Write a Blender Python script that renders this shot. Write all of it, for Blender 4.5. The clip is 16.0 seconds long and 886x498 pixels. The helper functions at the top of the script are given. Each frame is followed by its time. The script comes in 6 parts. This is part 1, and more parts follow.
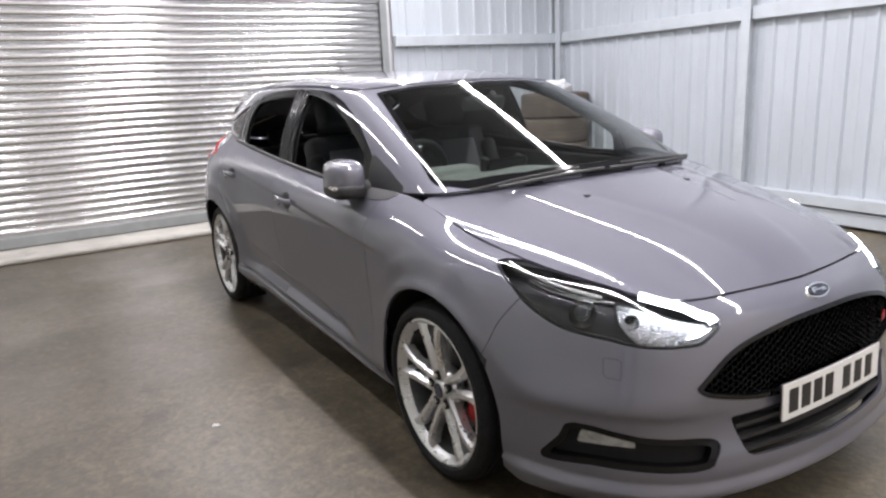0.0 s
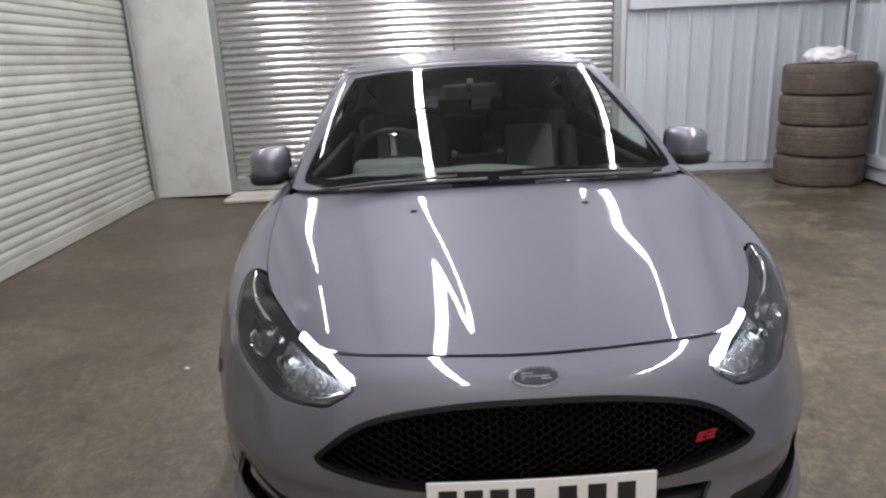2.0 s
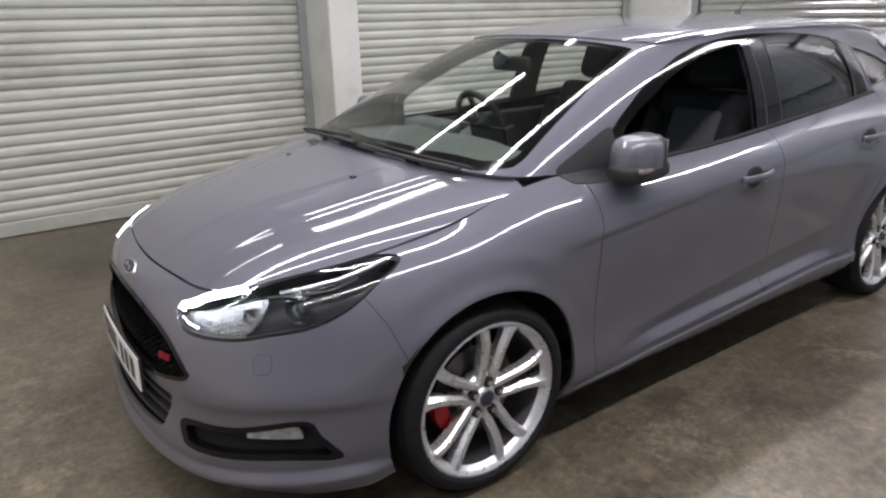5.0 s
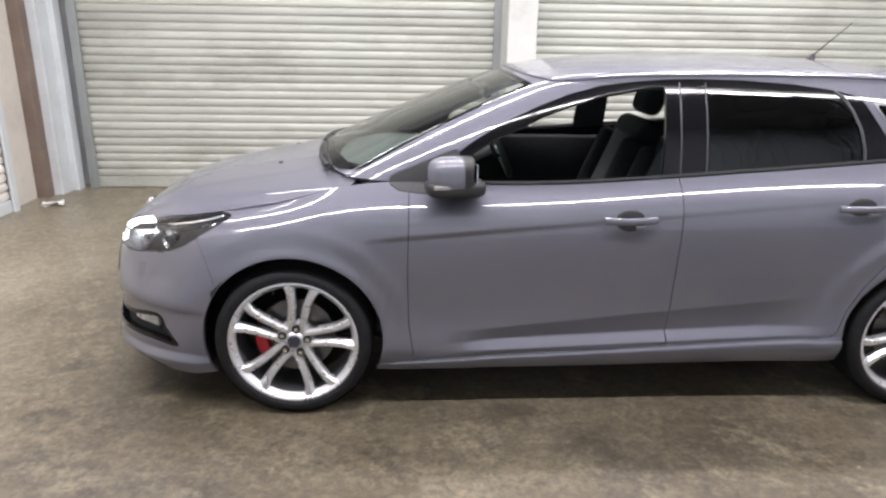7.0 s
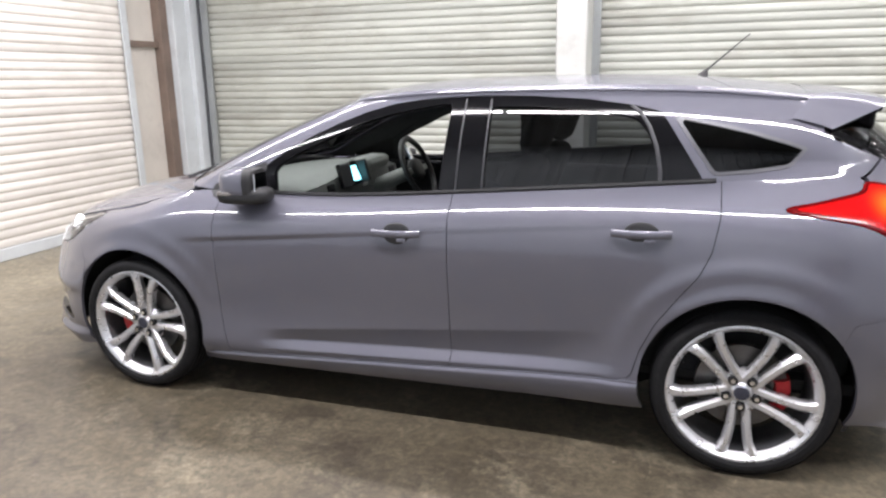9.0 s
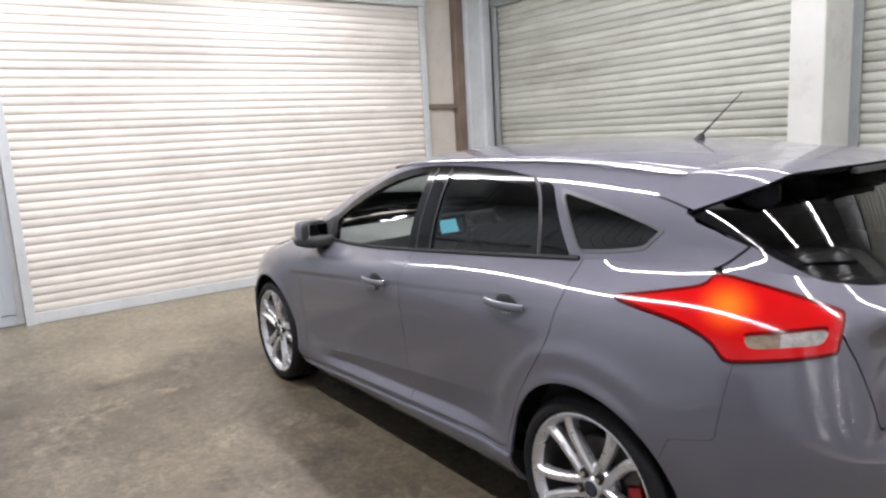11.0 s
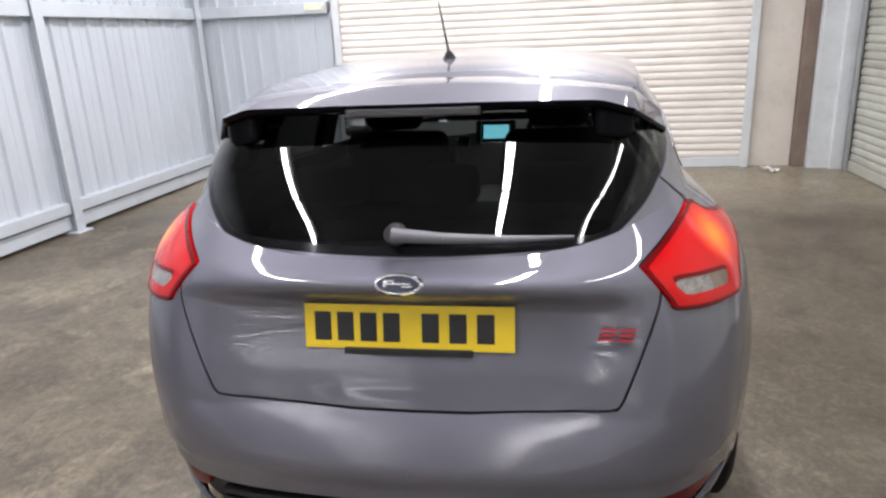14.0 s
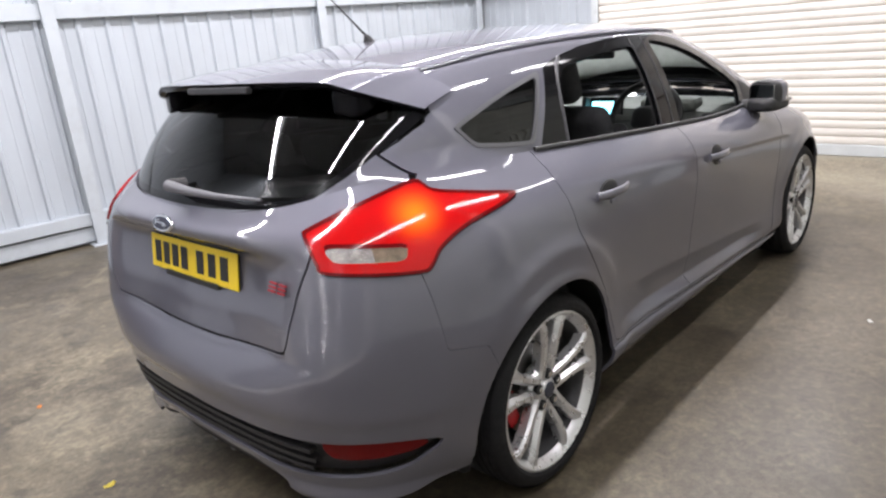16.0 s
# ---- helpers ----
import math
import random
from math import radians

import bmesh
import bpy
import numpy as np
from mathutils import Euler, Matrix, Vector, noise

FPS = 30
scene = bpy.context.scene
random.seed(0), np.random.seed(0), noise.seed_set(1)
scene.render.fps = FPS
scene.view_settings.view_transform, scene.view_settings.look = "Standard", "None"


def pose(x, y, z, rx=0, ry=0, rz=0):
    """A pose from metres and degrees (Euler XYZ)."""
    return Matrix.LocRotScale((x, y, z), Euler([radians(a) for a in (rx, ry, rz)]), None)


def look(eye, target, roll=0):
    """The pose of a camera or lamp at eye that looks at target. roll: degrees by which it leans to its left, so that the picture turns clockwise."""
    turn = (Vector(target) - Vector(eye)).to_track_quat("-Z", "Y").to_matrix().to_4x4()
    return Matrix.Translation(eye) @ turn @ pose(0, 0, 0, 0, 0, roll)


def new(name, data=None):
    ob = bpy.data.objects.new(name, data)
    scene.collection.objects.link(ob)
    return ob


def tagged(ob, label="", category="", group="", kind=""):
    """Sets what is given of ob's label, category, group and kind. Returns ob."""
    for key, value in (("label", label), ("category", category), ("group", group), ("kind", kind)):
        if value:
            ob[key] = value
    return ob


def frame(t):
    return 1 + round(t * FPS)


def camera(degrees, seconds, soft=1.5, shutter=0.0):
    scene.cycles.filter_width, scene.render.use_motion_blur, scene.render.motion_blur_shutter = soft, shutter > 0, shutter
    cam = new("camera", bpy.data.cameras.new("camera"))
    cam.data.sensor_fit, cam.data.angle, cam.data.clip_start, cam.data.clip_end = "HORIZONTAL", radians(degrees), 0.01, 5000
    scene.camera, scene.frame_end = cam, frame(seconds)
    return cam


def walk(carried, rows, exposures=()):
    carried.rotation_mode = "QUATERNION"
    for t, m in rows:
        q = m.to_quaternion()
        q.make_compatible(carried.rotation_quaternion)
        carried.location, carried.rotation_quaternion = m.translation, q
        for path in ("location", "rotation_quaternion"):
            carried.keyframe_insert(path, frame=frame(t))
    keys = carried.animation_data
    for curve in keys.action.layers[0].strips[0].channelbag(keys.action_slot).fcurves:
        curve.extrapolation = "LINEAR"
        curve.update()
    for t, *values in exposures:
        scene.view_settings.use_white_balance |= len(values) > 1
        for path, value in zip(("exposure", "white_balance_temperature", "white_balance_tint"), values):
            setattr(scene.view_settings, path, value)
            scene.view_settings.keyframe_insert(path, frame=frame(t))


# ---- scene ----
cam = camera(65.8, 16.0, soft=2.4)
PATH = [
    (0, (3.222, -1.994, 1.37), (1.572, -0.969, 0.896), -2.7),
    (0.5, (3.303, -1.664, 1.421), (1.62, -0.727, 0.881), -5.5),
    (1, (3.482, -1.155, 1.469), (1.688, -0.481, 0.9), -2.3),
    (1.5, (3.527, -0.68, 1.431), (1.635, -0.32, 0.893), -1.7),
    (2, (3.547, -0.221, 1.415), (1.622, -0.187, 0.872), -2.7),
    (2.5, (3.549, 0.275, 1.419), (1.662, -0.026, 0.83), -3.1),
    (3, (3.447, 0.708, 1.443), (1.664, 0.102, 0.769), -1.3),
    (3.5, (3.317, 1.117, 1.483), (1.663, 0.244, 0.773), -0.9),
    (4, (3.178, 1.6, 1.493), (1.682, 0.465, 0.804), -0.6),
    (4.5, (2.867, 1.977, 1.468), (1.564, 0.613, 0.803), -1.1),
    (7, (0.873, 3.429, 1.544), (0.762, 1.528, 0.933), 1.0),
    (7.5, (0.36, 3.483, 1.457), (0.423, 1.556, 0.922), 1.3),
    (8, (-0.135, 3.525, 1.415), (0.032, 1.581, 0.975), 0.3),
    (8.5, (-0.563, 3.487, 1.42), (-0.089, 1.592, 0.992), -1.0),
    (9, (-1.041, 3.341, 1.432), (-0.418, 1.502, 0.952), -0.9),
    (11.5, (-3.068, 2.038, 1.52), (-1.353, 1.101, 1.096), -2.6),
    (12, (-3.262, 1.562, 1.496), (-1.562, 0.723, 0.858), -1.9),
    (12.5, (-3.392, 1.145, 1.49), (-1.622, 0.473, 0.845), -2.1),
    (13, (-3.469, 0.651, 1.522), (-1.596, 0.308, 0.909), -3.4),
    (13.5, (-3.467, 0.214, 1.529), (-1.577, 0.087, 0.887), -0.8),
    (14, (-3.486, -0.354, 1.51), (-1.605, -0.029, 0.913), -2.6),
    (14.5, (-3.443, -0.735, 1.522), (-1.653, -0.056, 0.945), -3.3),
    (15, (-3.299, -1.177, 1.495), (-1.626, -0.25, 0.91), -5.2),
    (15.5, (-3.152, -1.566, 1.467), (-1.623, -0.424, 0.867), -5.2),
    (16, (-2.959, -1.975, 1.446), (-1.564, -0.674, 0.842), -5.2),
]
EXPOSURES = ((0.0, 0.24), (1.0, 0.02), (2.0, -0.18), (3.0, -0.33), (4.5, -0.38), (7.0, 0.40), (9.0, 0.44), (11.5, 0.02), (12.5, 0.02), (14.0, 0.28), (16.0, 0.40))
walk(cam, [(t, look(e, g, r)) for t, e, g, r in PATH], EXPOSURES)

# ---- world and light ----
world = bpy.data.worlds.new("garage_air")
world.use_nodes = True
world.node_tree.nodes["Background"].inputs["Color"].default_value = (0.6, 0.65, 0.7, 1)
world.node_tree.nodes["Background"].inputs["Strength"].default_value = 0.02
scene.world = world

CEILING = 3.7
# rows of tubes: y, watts for each metre, and the centre and length of each tube
TUBE_ROWS = (
    (2.03, 27.0, ((-3.48, 1.10), (-2.10, 1.56), (-0.50, 1.56), (1.10, 1.56), (2.70, 1.56), (3.88, 0.70))),
    (-0.43, 25.0, ((-3.48, 1.10), (-2.10, 1.56), (-0.50, 1.56), (1.10, 1.56), (2.70, 1.56), (3.88, 0.70))),
    (-2.18, 12.0, ((-3.48, 1.10), (-2.12, 1.54), (0.22, 1.84))),
    (-2.18, 4.0, ((2.45, 1.50),)))
for row_y, row_power, row_tubes in TUBE_ROWS:
    for row_x, row_len in row_tubes:
        lamp = bpy.data.lights.new("tube_light", "AREA")
        lamp.shape, lamp.size, lamp.size_y = "RECTANGLE", row_len, 0.09
        lamp.energy, lamp.color = row_power * row_len, (1.0, 0.957, 1.005)
        new("tube_light", lamp).matrix_world = pose(row_x, row_y, CEILING - 0.165, 0, 0, 0)


# ---- materials ----
def material(name, colour, rough=0.5, metal=0.0, **more):
    m = bpy.data.materials.new(name)
    m.use_nodes = True
    p = m.node_tree.nodes["Principled BSDF"]
    p.inputs["Base Color"].default_value = (*colour, 1)
    p.inputs["Roughness"].default_value = rough
    p.inputs["Metallic"].default_value = metal
    for key, value in more.items():
        p.inputs[key.replace("_", " ")].default_value = value
    return m


def node(m, kind, **values):
    n = m.node_tree.nodes.new("ShaderNode" + kind)
    for key, value in values.items():
        n.inputs[key.replace("_", " ")].default_value = value
    return n


def link(m, a, b):
    m.node_tree.links.new(a, b)


def coords(m, stretch=(1, 1, 1), generated=False):
    tc, mp = node(m, "TexCoord"), node(m, "Mapping")
    mp.inputs["Scale"].default_value = stretch
    link(m, tc.outputs["Object"], mp.inputs["Vector"])
    return mp.outputs["Vector"]


def noise_ramp(m, vec, scale, stops, detail=6.0, rough=0.6, distort=0.0):
    """A noise with colour stops; returns its colour and its value."""
    n = node(m, "TexNoise", Scale=scale, Detail=detail, Roughness=rough, Distortion=distort)
    link(m, vec, n.inputs["Vector"])
    r = node(m, "ValToRGB")
    els = r.color_ramp.elements
    while len(els) < len(stops):
        els.new(0.5)
    for e, (at, c) in zip(els, stops):
        e.position, e.color = at, (*c, 1) if len(c) == 3 else c
    link(m, n.outputs["Fac"], r.inputs["Fac"])
    return r.outputs["Color"], n.outputs["Fac"]


def mixed(m, a, b, fac, blend="MIX"):
    n = node(m, "Mix")
    n.data_type, n.blend_type = "RGBA", blend
    for sock, v in ((n.inputs[0], fac), (n.inputs[6], a), (n.inputs[7], b)):
        if hasattr(v, "node"):
            link(m, v, sock)
        else:
            sock.default_value = v if isinstance(v, float) else (*v, 1)
    return n.outputs[2]


def bump(m, height, strength=0.2, distance=0.01):
    b = node(m, "Bump", Strength=strength, Distance=distance)
    link(m, height, b.inputs["Height"])
    link(m, b.outputs["Normal"], m.node_tree.nodes["Principled BSDF"].inputs["Normal"])


def grey(v):
    return (v, v, v)


def base(m):
    return m.node_tree.nodes["Principled BSDF"].inputs


def weathered(name, colour, rough=0.5, metal=0.0, wear=0.12, scale=3.0, stretch=(1, 1, 1), relief=0.05, dirt=(0.2, 0.18, 0.15), dirt_fac=0.25, **more):
    """Paint or metal with blotches at two scales, uneven gloss and faint relief."""
    m = material(name, colour, rough, metal, **more)
    v = coords(m, stretch)
    big, _ = noise_ramp(m, v, scale, ((0.3, tuple(c * (1 - wear) for c in colour)), (0.7, tuple(min(1, c * (1 + wear)) for c in colour))))
    mask, _ = noise_ramp(m, v, scale * 2.7, ((0.52, grey(0)), (0.78, grey(dirt_fac))), 8, 0.7)
    col = mixed(m, big, dirt, mask)
    link(m, col, base(m)["Base Color"])
    r, rf = noise_ramp(m, v, scale * 6, ((0.3, grey(max(0, rough - 0.08))), (0.7, grey(min(1, rough + 0.1)))))
    link(m, r, base(m)["Roughness"])
    if relief:
        _, ff = noise_ramp(m, v, scale * 30, ((0, grey(0)), (1, grey(1))))
        bump(m, ff, relief, 0.004)
    return m


def concrete_floor():
    """Trodden concrete: pale scuffed patches, oil-dark blotches, tyre streaks, chips and grit."""
    m = material("floor_concrete", (0.16, 0.15, 0.13), 0.75, 0, Specular_IOR_Level=0.5)
    v = coords(m)
    a, _ = noise_ramp(m, v, 0.45, ((0.36, (0.080, 0.070, 0.053)), (0.5, (0.142, 0.127, 0.099)), (0.62, (0.226, 0.207, 0.165))), 9, 0.62, 0.3)
    stain, _ = noise_ramp(m, v, 1.1, ((0.47, grey(0)), (0.60, grey(0.8))), 12, 0.72, 0.3)
    b = mixed(m, a, (0.066, 0.057, 0.047), stain)
    pale, _ = noise_ramp(m, v, 2.2, ((0.53, grey(0)), (0.66, grey(0.60))), 12, 0.74, 0.2)
    b = mixed(m, b, (0.33, 0.31, 0.245), pale)
    drag, _ = noise_ramp(m, coords(m, (0.35, 3.2, 1)), 2.2, ((0.60, grey(0)), (0.78, grey(0.35))), 9, 0.72, 0.2)
    c = mixed(m, b, (0.36, 0.335, 0.30), drag)
    drip, _ = noise_ramp(m, v, 3.6, ((0.57, grey(0)), (0.66, grey(0.75))), 8, 0.66, 0.2)
    c = mixed(m, c, (0.050, 0.044, 0.037), drip)
    spots, _ = noise_ramp(m, coords(m, (1.0, 1.6, 1)), 6.5, ((0.60, grey(0)), (0.66, grey(0.40))), 5, 0.6, 0.5)
    c = mixed(m, c, (0.060, 0.052, 0.042), spots)
    scuff, _ = noise_ramp(m, coords(m, (2.4, 1.0, 1)), 5.0, ((0.62, grey(0)), (0.70, grey(0.5))), 10, 0.75, 0.8)
    c = mixed(m, c, (0.33, 0.30, 0.24), scuff)
    chip, _ = noise_ramp(m, v, 15.0, ((0.70, grey(0)), (0.74, grey(0.5))), 4, 0.6)
    c = mixed(m, c, (0.40, 0.38, 0.34), chip)
    # towards the side shutters the floor is mixed darker, with a ragged edge
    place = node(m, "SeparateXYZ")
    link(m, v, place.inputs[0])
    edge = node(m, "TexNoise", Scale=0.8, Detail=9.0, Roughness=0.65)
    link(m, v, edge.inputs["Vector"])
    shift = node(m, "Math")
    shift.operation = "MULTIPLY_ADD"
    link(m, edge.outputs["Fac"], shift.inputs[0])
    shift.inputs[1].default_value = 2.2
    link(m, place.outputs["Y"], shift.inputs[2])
    side_dark = node(m, "MapRange")
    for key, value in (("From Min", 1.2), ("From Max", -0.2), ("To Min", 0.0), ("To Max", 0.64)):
        side_dark.inputs[key].default_value = value
    link(m, shift.outputs[0], side_dark.inputs["Value"])
    c = mixed(m, c, (0.072, 0.062, 0.050), side_dark.outputs["Result"])
    # towards the cream shutter the slab is mixed paler, with a ragged edge
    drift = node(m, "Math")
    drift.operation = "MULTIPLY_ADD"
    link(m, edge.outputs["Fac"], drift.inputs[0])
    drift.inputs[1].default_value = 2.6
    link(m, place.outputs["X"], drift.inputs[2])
    pale_mask = node(m, "MapRange")
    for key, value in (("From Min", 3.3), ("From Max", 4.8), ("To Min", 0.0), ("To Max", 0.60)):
        pale_mask.inputs[key].default_value = value
    link(m, drift.outputs[0], pale_mask.inputs["Value"])
    c = mixed(m, c, (0.34, 0.32, 0.265), pale_mask.outputs["Result"])
    grit, _ = noise_ramp(m, v, 17, ((0.45, (0.80, 0.77, 0.72)), (0.60, (1.36, 1.29, 1.18))), 9, 0.78, 0.4)
    c = mixed(m, c, grit, 0.75, "MULTIPLY")
    speck, sf = noise_ramp(m, v, 38, ((0.30, grey(0.55)), (0.70, grey(1.15))), 8, 0.75)
    d = mixed(m, mixed(m, c, speck, 1.0, "MULTIPLY"), (1.03, 1.0, 0.93), 1.0, "MULTIPLY")
    link(m, d, base(m)["Base Color"])
    r, _ = noise_ramp(m, v, 1.1, ((0.35, grey(0.30)), (0.65, grey(0.50))), 8)
    link(m, r, base(m)["Roughness"])
    bump(m, sf, 0.18, 0.005)
    return m


def placed(m, stretch=(1, 1, 1)):
    """Where a point lies in the garage, so that a pattern runs on over many slats."""
    geo, mp = node(m, "NewGeometry"), node(m, "Mapping")
    mp.inputs["Scale"].default_value = stretch
    link(m, geo.outputs["Position"], mp.inputs["Vector"])
    return mp.outputs["Vector"]


def galvanised(name, colour, rough, wear, metal=1.0, grime_fac=0.3):
    m = material(name, colour, rough, metal)
    v = placed(m, (0.6, 0.6, 2.5))
    a, _ = noise_ramp(m, v, 1.6, ((0.3, tuple(c * (1 - wear) for c in colour)), (0.7, tuple(min(1, c * (1 + wear * 0.6)) for c in colour))), 8, 0.65)
    info = node(m, "ObjectInfo")
    rr = node(m, "MapRange")
    rr.inputs["To Min"].default_value, rr.inputs["To Max"].default_value = 0.86, 1.06
    link(m, info.outputs["Random"], rr.inputs["Value"])
    tint = node(m, "CombineColor")
    for k in range(3):
        link(m, rr.outputs["Result"], tint.inputs[k])
    b = mixed(m, a, tint.outputs["Color"], 1.0, "MULTIPLY")
    grime, _ = noise_ramp(m, placed(m, (0.7, 0.7, 1.6)), 1.3, ((0.48, grey(0)), (0.72, grey(grime_fac))), 10, 0.72)
    c = mixed(m, b, (0.19, 0.165, 0.125), grime)
    link(m, c, base(m)["Base Color"])
    r, rf = noise_ramp(m, placed(m), 9, ((0.3, grey(rough * 0.85)), (0.7, grey(rough * 1.22))))
    link(m, r, base(m)["Roughness"])
    bump(m, rf, 0.06 - 0.05 * metal, 0.004)
    return m


MAT_FLOOR = concrete_floor()
MAT_SILL = weathered("threshold_concrete", (0.46, 0.44, 0.40), 0.8, 0, 0.15, 2.5, relief=0.3, dirt=(0.16, 0.15, 0.13), dirt_fac=0.5)
MAT_PILLAR = weathered("pillar_paint", (0.60, 0.61, 0.575), 0.7, 0, 0.08, 1.6, relief=0.2, dirt=(0.2, 0.18, 0.15), dirt_fac=0.35)
MAT_OUTER = weathered("outer_wall_paint", (0.66, 0.67, 0.68), 0.8, 0, 0.08, 1.2, relief=0.2)
MAT_CEILING = weathered("ceiling_board", (0.30, 0.30, 0.30), 0.85, 0, 0.12, 1.0, relief=0.2)
MAT_SHEET = weathered("sheet_paint", (0.47, 0.51, 0.55), 0.38, 0, 0.05, 1.3, (1, 1, 0.4), 0.02, (0.28, 0.28, 0.28), 0.22)
MAT_FRAME = weathered("frame_paint", (0.48, 0.52, 0.555), 0.45, 0, 0.06, 2.0, relief=0.04, dirt=(0.22, 0.21, 0.2), dirt_fac=0.3)
MAT_SHUT_REAR = galvanised("galvanised_slat", (0.66, 0.668, 0.667), 0.19, 0.07, 0.88, 0.16)
MAT_SHUT_SIDE = galvanised("green_grey_slat", (0.49, 0.505, 0.45), 0.46, 0.13, 0.15, 0.55)
MAT_SHUT_FRONT = galvanised("cream_slat", (0.80, 0.76, 0.70), 0.45, 0.07, 0.0)
MAT_GUIDE = weathered("guide_steel", (0.36, 0.38, 0.38), 0.45, 0.6, 0.1, 3)
MAT_GUIDE_LIGHT = weathered("guide_paint", (0.58, 0.61, 0.62), 0.45, 0.0, 0.08, 3)
MAT_RUST = weathered("brown_steel", (0.20, 0.15, 0.12), 0.6, 0.2, 0.2, 4)
MAT_BEIGE = weathered("beige_board", (0.62, 0.58, 0.52), 0.7, 0, 0.08, 2)
MAT_RUBBER_OLD = weathered("old_rubber", (0.085, 0.066, 0.052), 0.8, 0, 0.3, 5, relief=0.3, dirt=(0.2, 0.16, 0.12), dirt_fac=0.6)
MAT_PLASTIC_BAG = material("white_polythene", (0.85, 0.86, 0.88), 0.3, 0, Transmission_Weight=0.15)
MAT_WHITE = material("white_enamel", (0.8, 0.8, 0.8), 0.4)
MAT_TUBE = material("glowing_tube", (0.9, 0.9, 0.9), 0.4, 0, Emission_Color=(0.97, 0.98, 1, 1), Emission_Strength=6.0)
MAT_TAG = weathered("yellow_white_tag", (0.8, 0.8, 0.55), 0.5, 0, 0.3, 12, relief=0)


# ---- mesh helpers ----
def mesh_of(name, bm, mat, smooth=None):
    me = bpy.data.meshes.new(name)
    bm.normal_update()
    bm.to_mesh(me)
    bm.free()
    for mm in (mat if isinstance(mat, (list, tuple)) else (mat,)):
        me.materials.append(mm)
    if smooth is not None:
        me.shade_smooth()
        me.set_sharp_from_angle(angle=radians(smooth))
    return me


def part(name, bm, mat, parent=None, label="", smooth=None):
    ob = new(name, mesh_of(name, bm, mat, smooth))
    ob.parent = parent
    return tagged(ob, label)


def shared(name, me, parent, m):
    ob = new(name, me)
    ob.parent = parent
    ob.matrix_basis = m
    return ob


def empty(name, m=None, label="", category="", group="", kind=""):
    ob = new(name)
    if m is not None:
        ob.matrix_basis = m
    ob.empty_display_size = 0.1
    return tagged(ob, label, category, group, kind)


def box(bm, lo, hi, bev=0.0, seg=2, m=None):
    """An axis-aligned box from lo to hi, its edges rounded."""
    lo, hi = Vector(lo), Vector(hi)
    t = Matrix.Translation((lo + hi) / 2) @ Matrix.Diagonal((*(hi - lo), 1))
    vs = bmesh.ops.create_cube(bm, size=1, matrix=t)["verts"]
    if bev:
        es = list({e for v in vs for e in v.link_edges})
        r = bmesh.ops.bevel(bm, geom=es, offset=bev, segments=seg, affect="EDGES", profile=0.5)
        vs = list({v for f in r["faces"] for v in f.verts} | {v for v in vs if v.is_valid})
    if m is not None:
        bmesh.ops.transform(bm, matrix=m, verts=vs)
    return bm


def boxed(lo, hi, bev=0.0, seg=2, m=None):
    return box(bmesh.new(), lo, hi, bev, seg, m)


def rod(bm, a, b, r, r2=None, seg=12, caps=True):
    a, b = Vector(a), Vector(b)
    q = (b - a).to_track_quat("Z", "Y").to_matrix().to_4x4()
    m = Matrix.Translation((a + b) / 2) @ q
    bmesh.ops.create_cone(bm, cap_ends=caps, segments=seg, radius1=r, radius2=r if r2 is None else r2, depth=(b - a).length, matrix=m)
    return bm


def lathe(profile, seg=48, closed=False):
    """A profile of (radius, height along y) turned round the y axis."""
    bm = bmesh.new()
    rings = []
    for r, h in profile:
        rings.append([bm.verts.new((r * math.cos(2 * math.pi * k / seg), h, r * math.sin(2 * math.pi * k / seg))) for k in range(seg)])
    pairs = list(zip(rings, rings[1:])) + ([(rings[-1], rings[0])] if closed else [])
    for a, b in pairs:
        for k in range(seg):
            bm.faces.new((a[k], a[(k + 1) % seg], b[(k + 1) % seg], b[k]))
    bmesh.ops.recalc_face_normals(bm, faces=bm.faces)
    return bm


def extruded(profile, length):
    """A section of (depth, height) drawn along x from 0 to length, open ended."""
    bm = bmesh.new()
    a = [bm.verts.new((0, d, h)) for d, h in profile]
    b = [bm.verts.new((length, d, h)) for d, h in profile]
    for i in range(len(profile) - 1):
        bm.faces.new((a[i], b[i], b[i + 1], a[i + 1]))
    return bm


# ---- the garage ----
B_X, D_X, C_Y, KERB_Y = -4.1, 4.16, -3.25, -2.77
# the sheet-clad wall bends a little at its second post and runs out of square
A_B, A_M, A_D = (-3.80, 4.28), (-0.81, 3.93), (D_X, 3.67)
SHUTTER_H = 3.0


def floor_rise(x, y):
    """The slab lifts a little towards the side shutters and the cream shutter."""
    return max(0.035 * float(np.clip((-2.35 - y) / 0.85, 0, 1)) ** 1.5, 0.035 * float(np.clip((x - 3.35) / 0.75, 0, 1)) ** 1.5)


floor_bm = bmesh.new()
floor_xs = [B_X - 0.5] + list(np.linspace(-3.9, 3.3, 25)) + list(np.linspace(3.4, D_X + 0.5, 14))
floor_ys = list(np.linspace(C_Y - 0.5, -2.3, 17)) + list(np.linspace(-2.0, 4.9, 18))
floor_top = [[floor_bm.verts.new((x, y, floor_rise(x, y))) for y in floor_ys] for x in floor_xs]
for row_a, row_b in zip(floor_top, floor_top[1:]):
    for k in range(len(floor_ys) - 1):
        floor_bm.faces.new((row_a[k], row_b[k], row_b[k + 1], row_a[k + 1]))
box(floor_bm, (B_X - 0.5, C_Y - 0.5, -0.2), (D_X + 0.5, 4.9, -0.01))
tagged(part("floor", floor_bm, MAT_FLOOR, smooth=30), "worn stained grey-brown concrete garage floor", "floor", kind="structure")
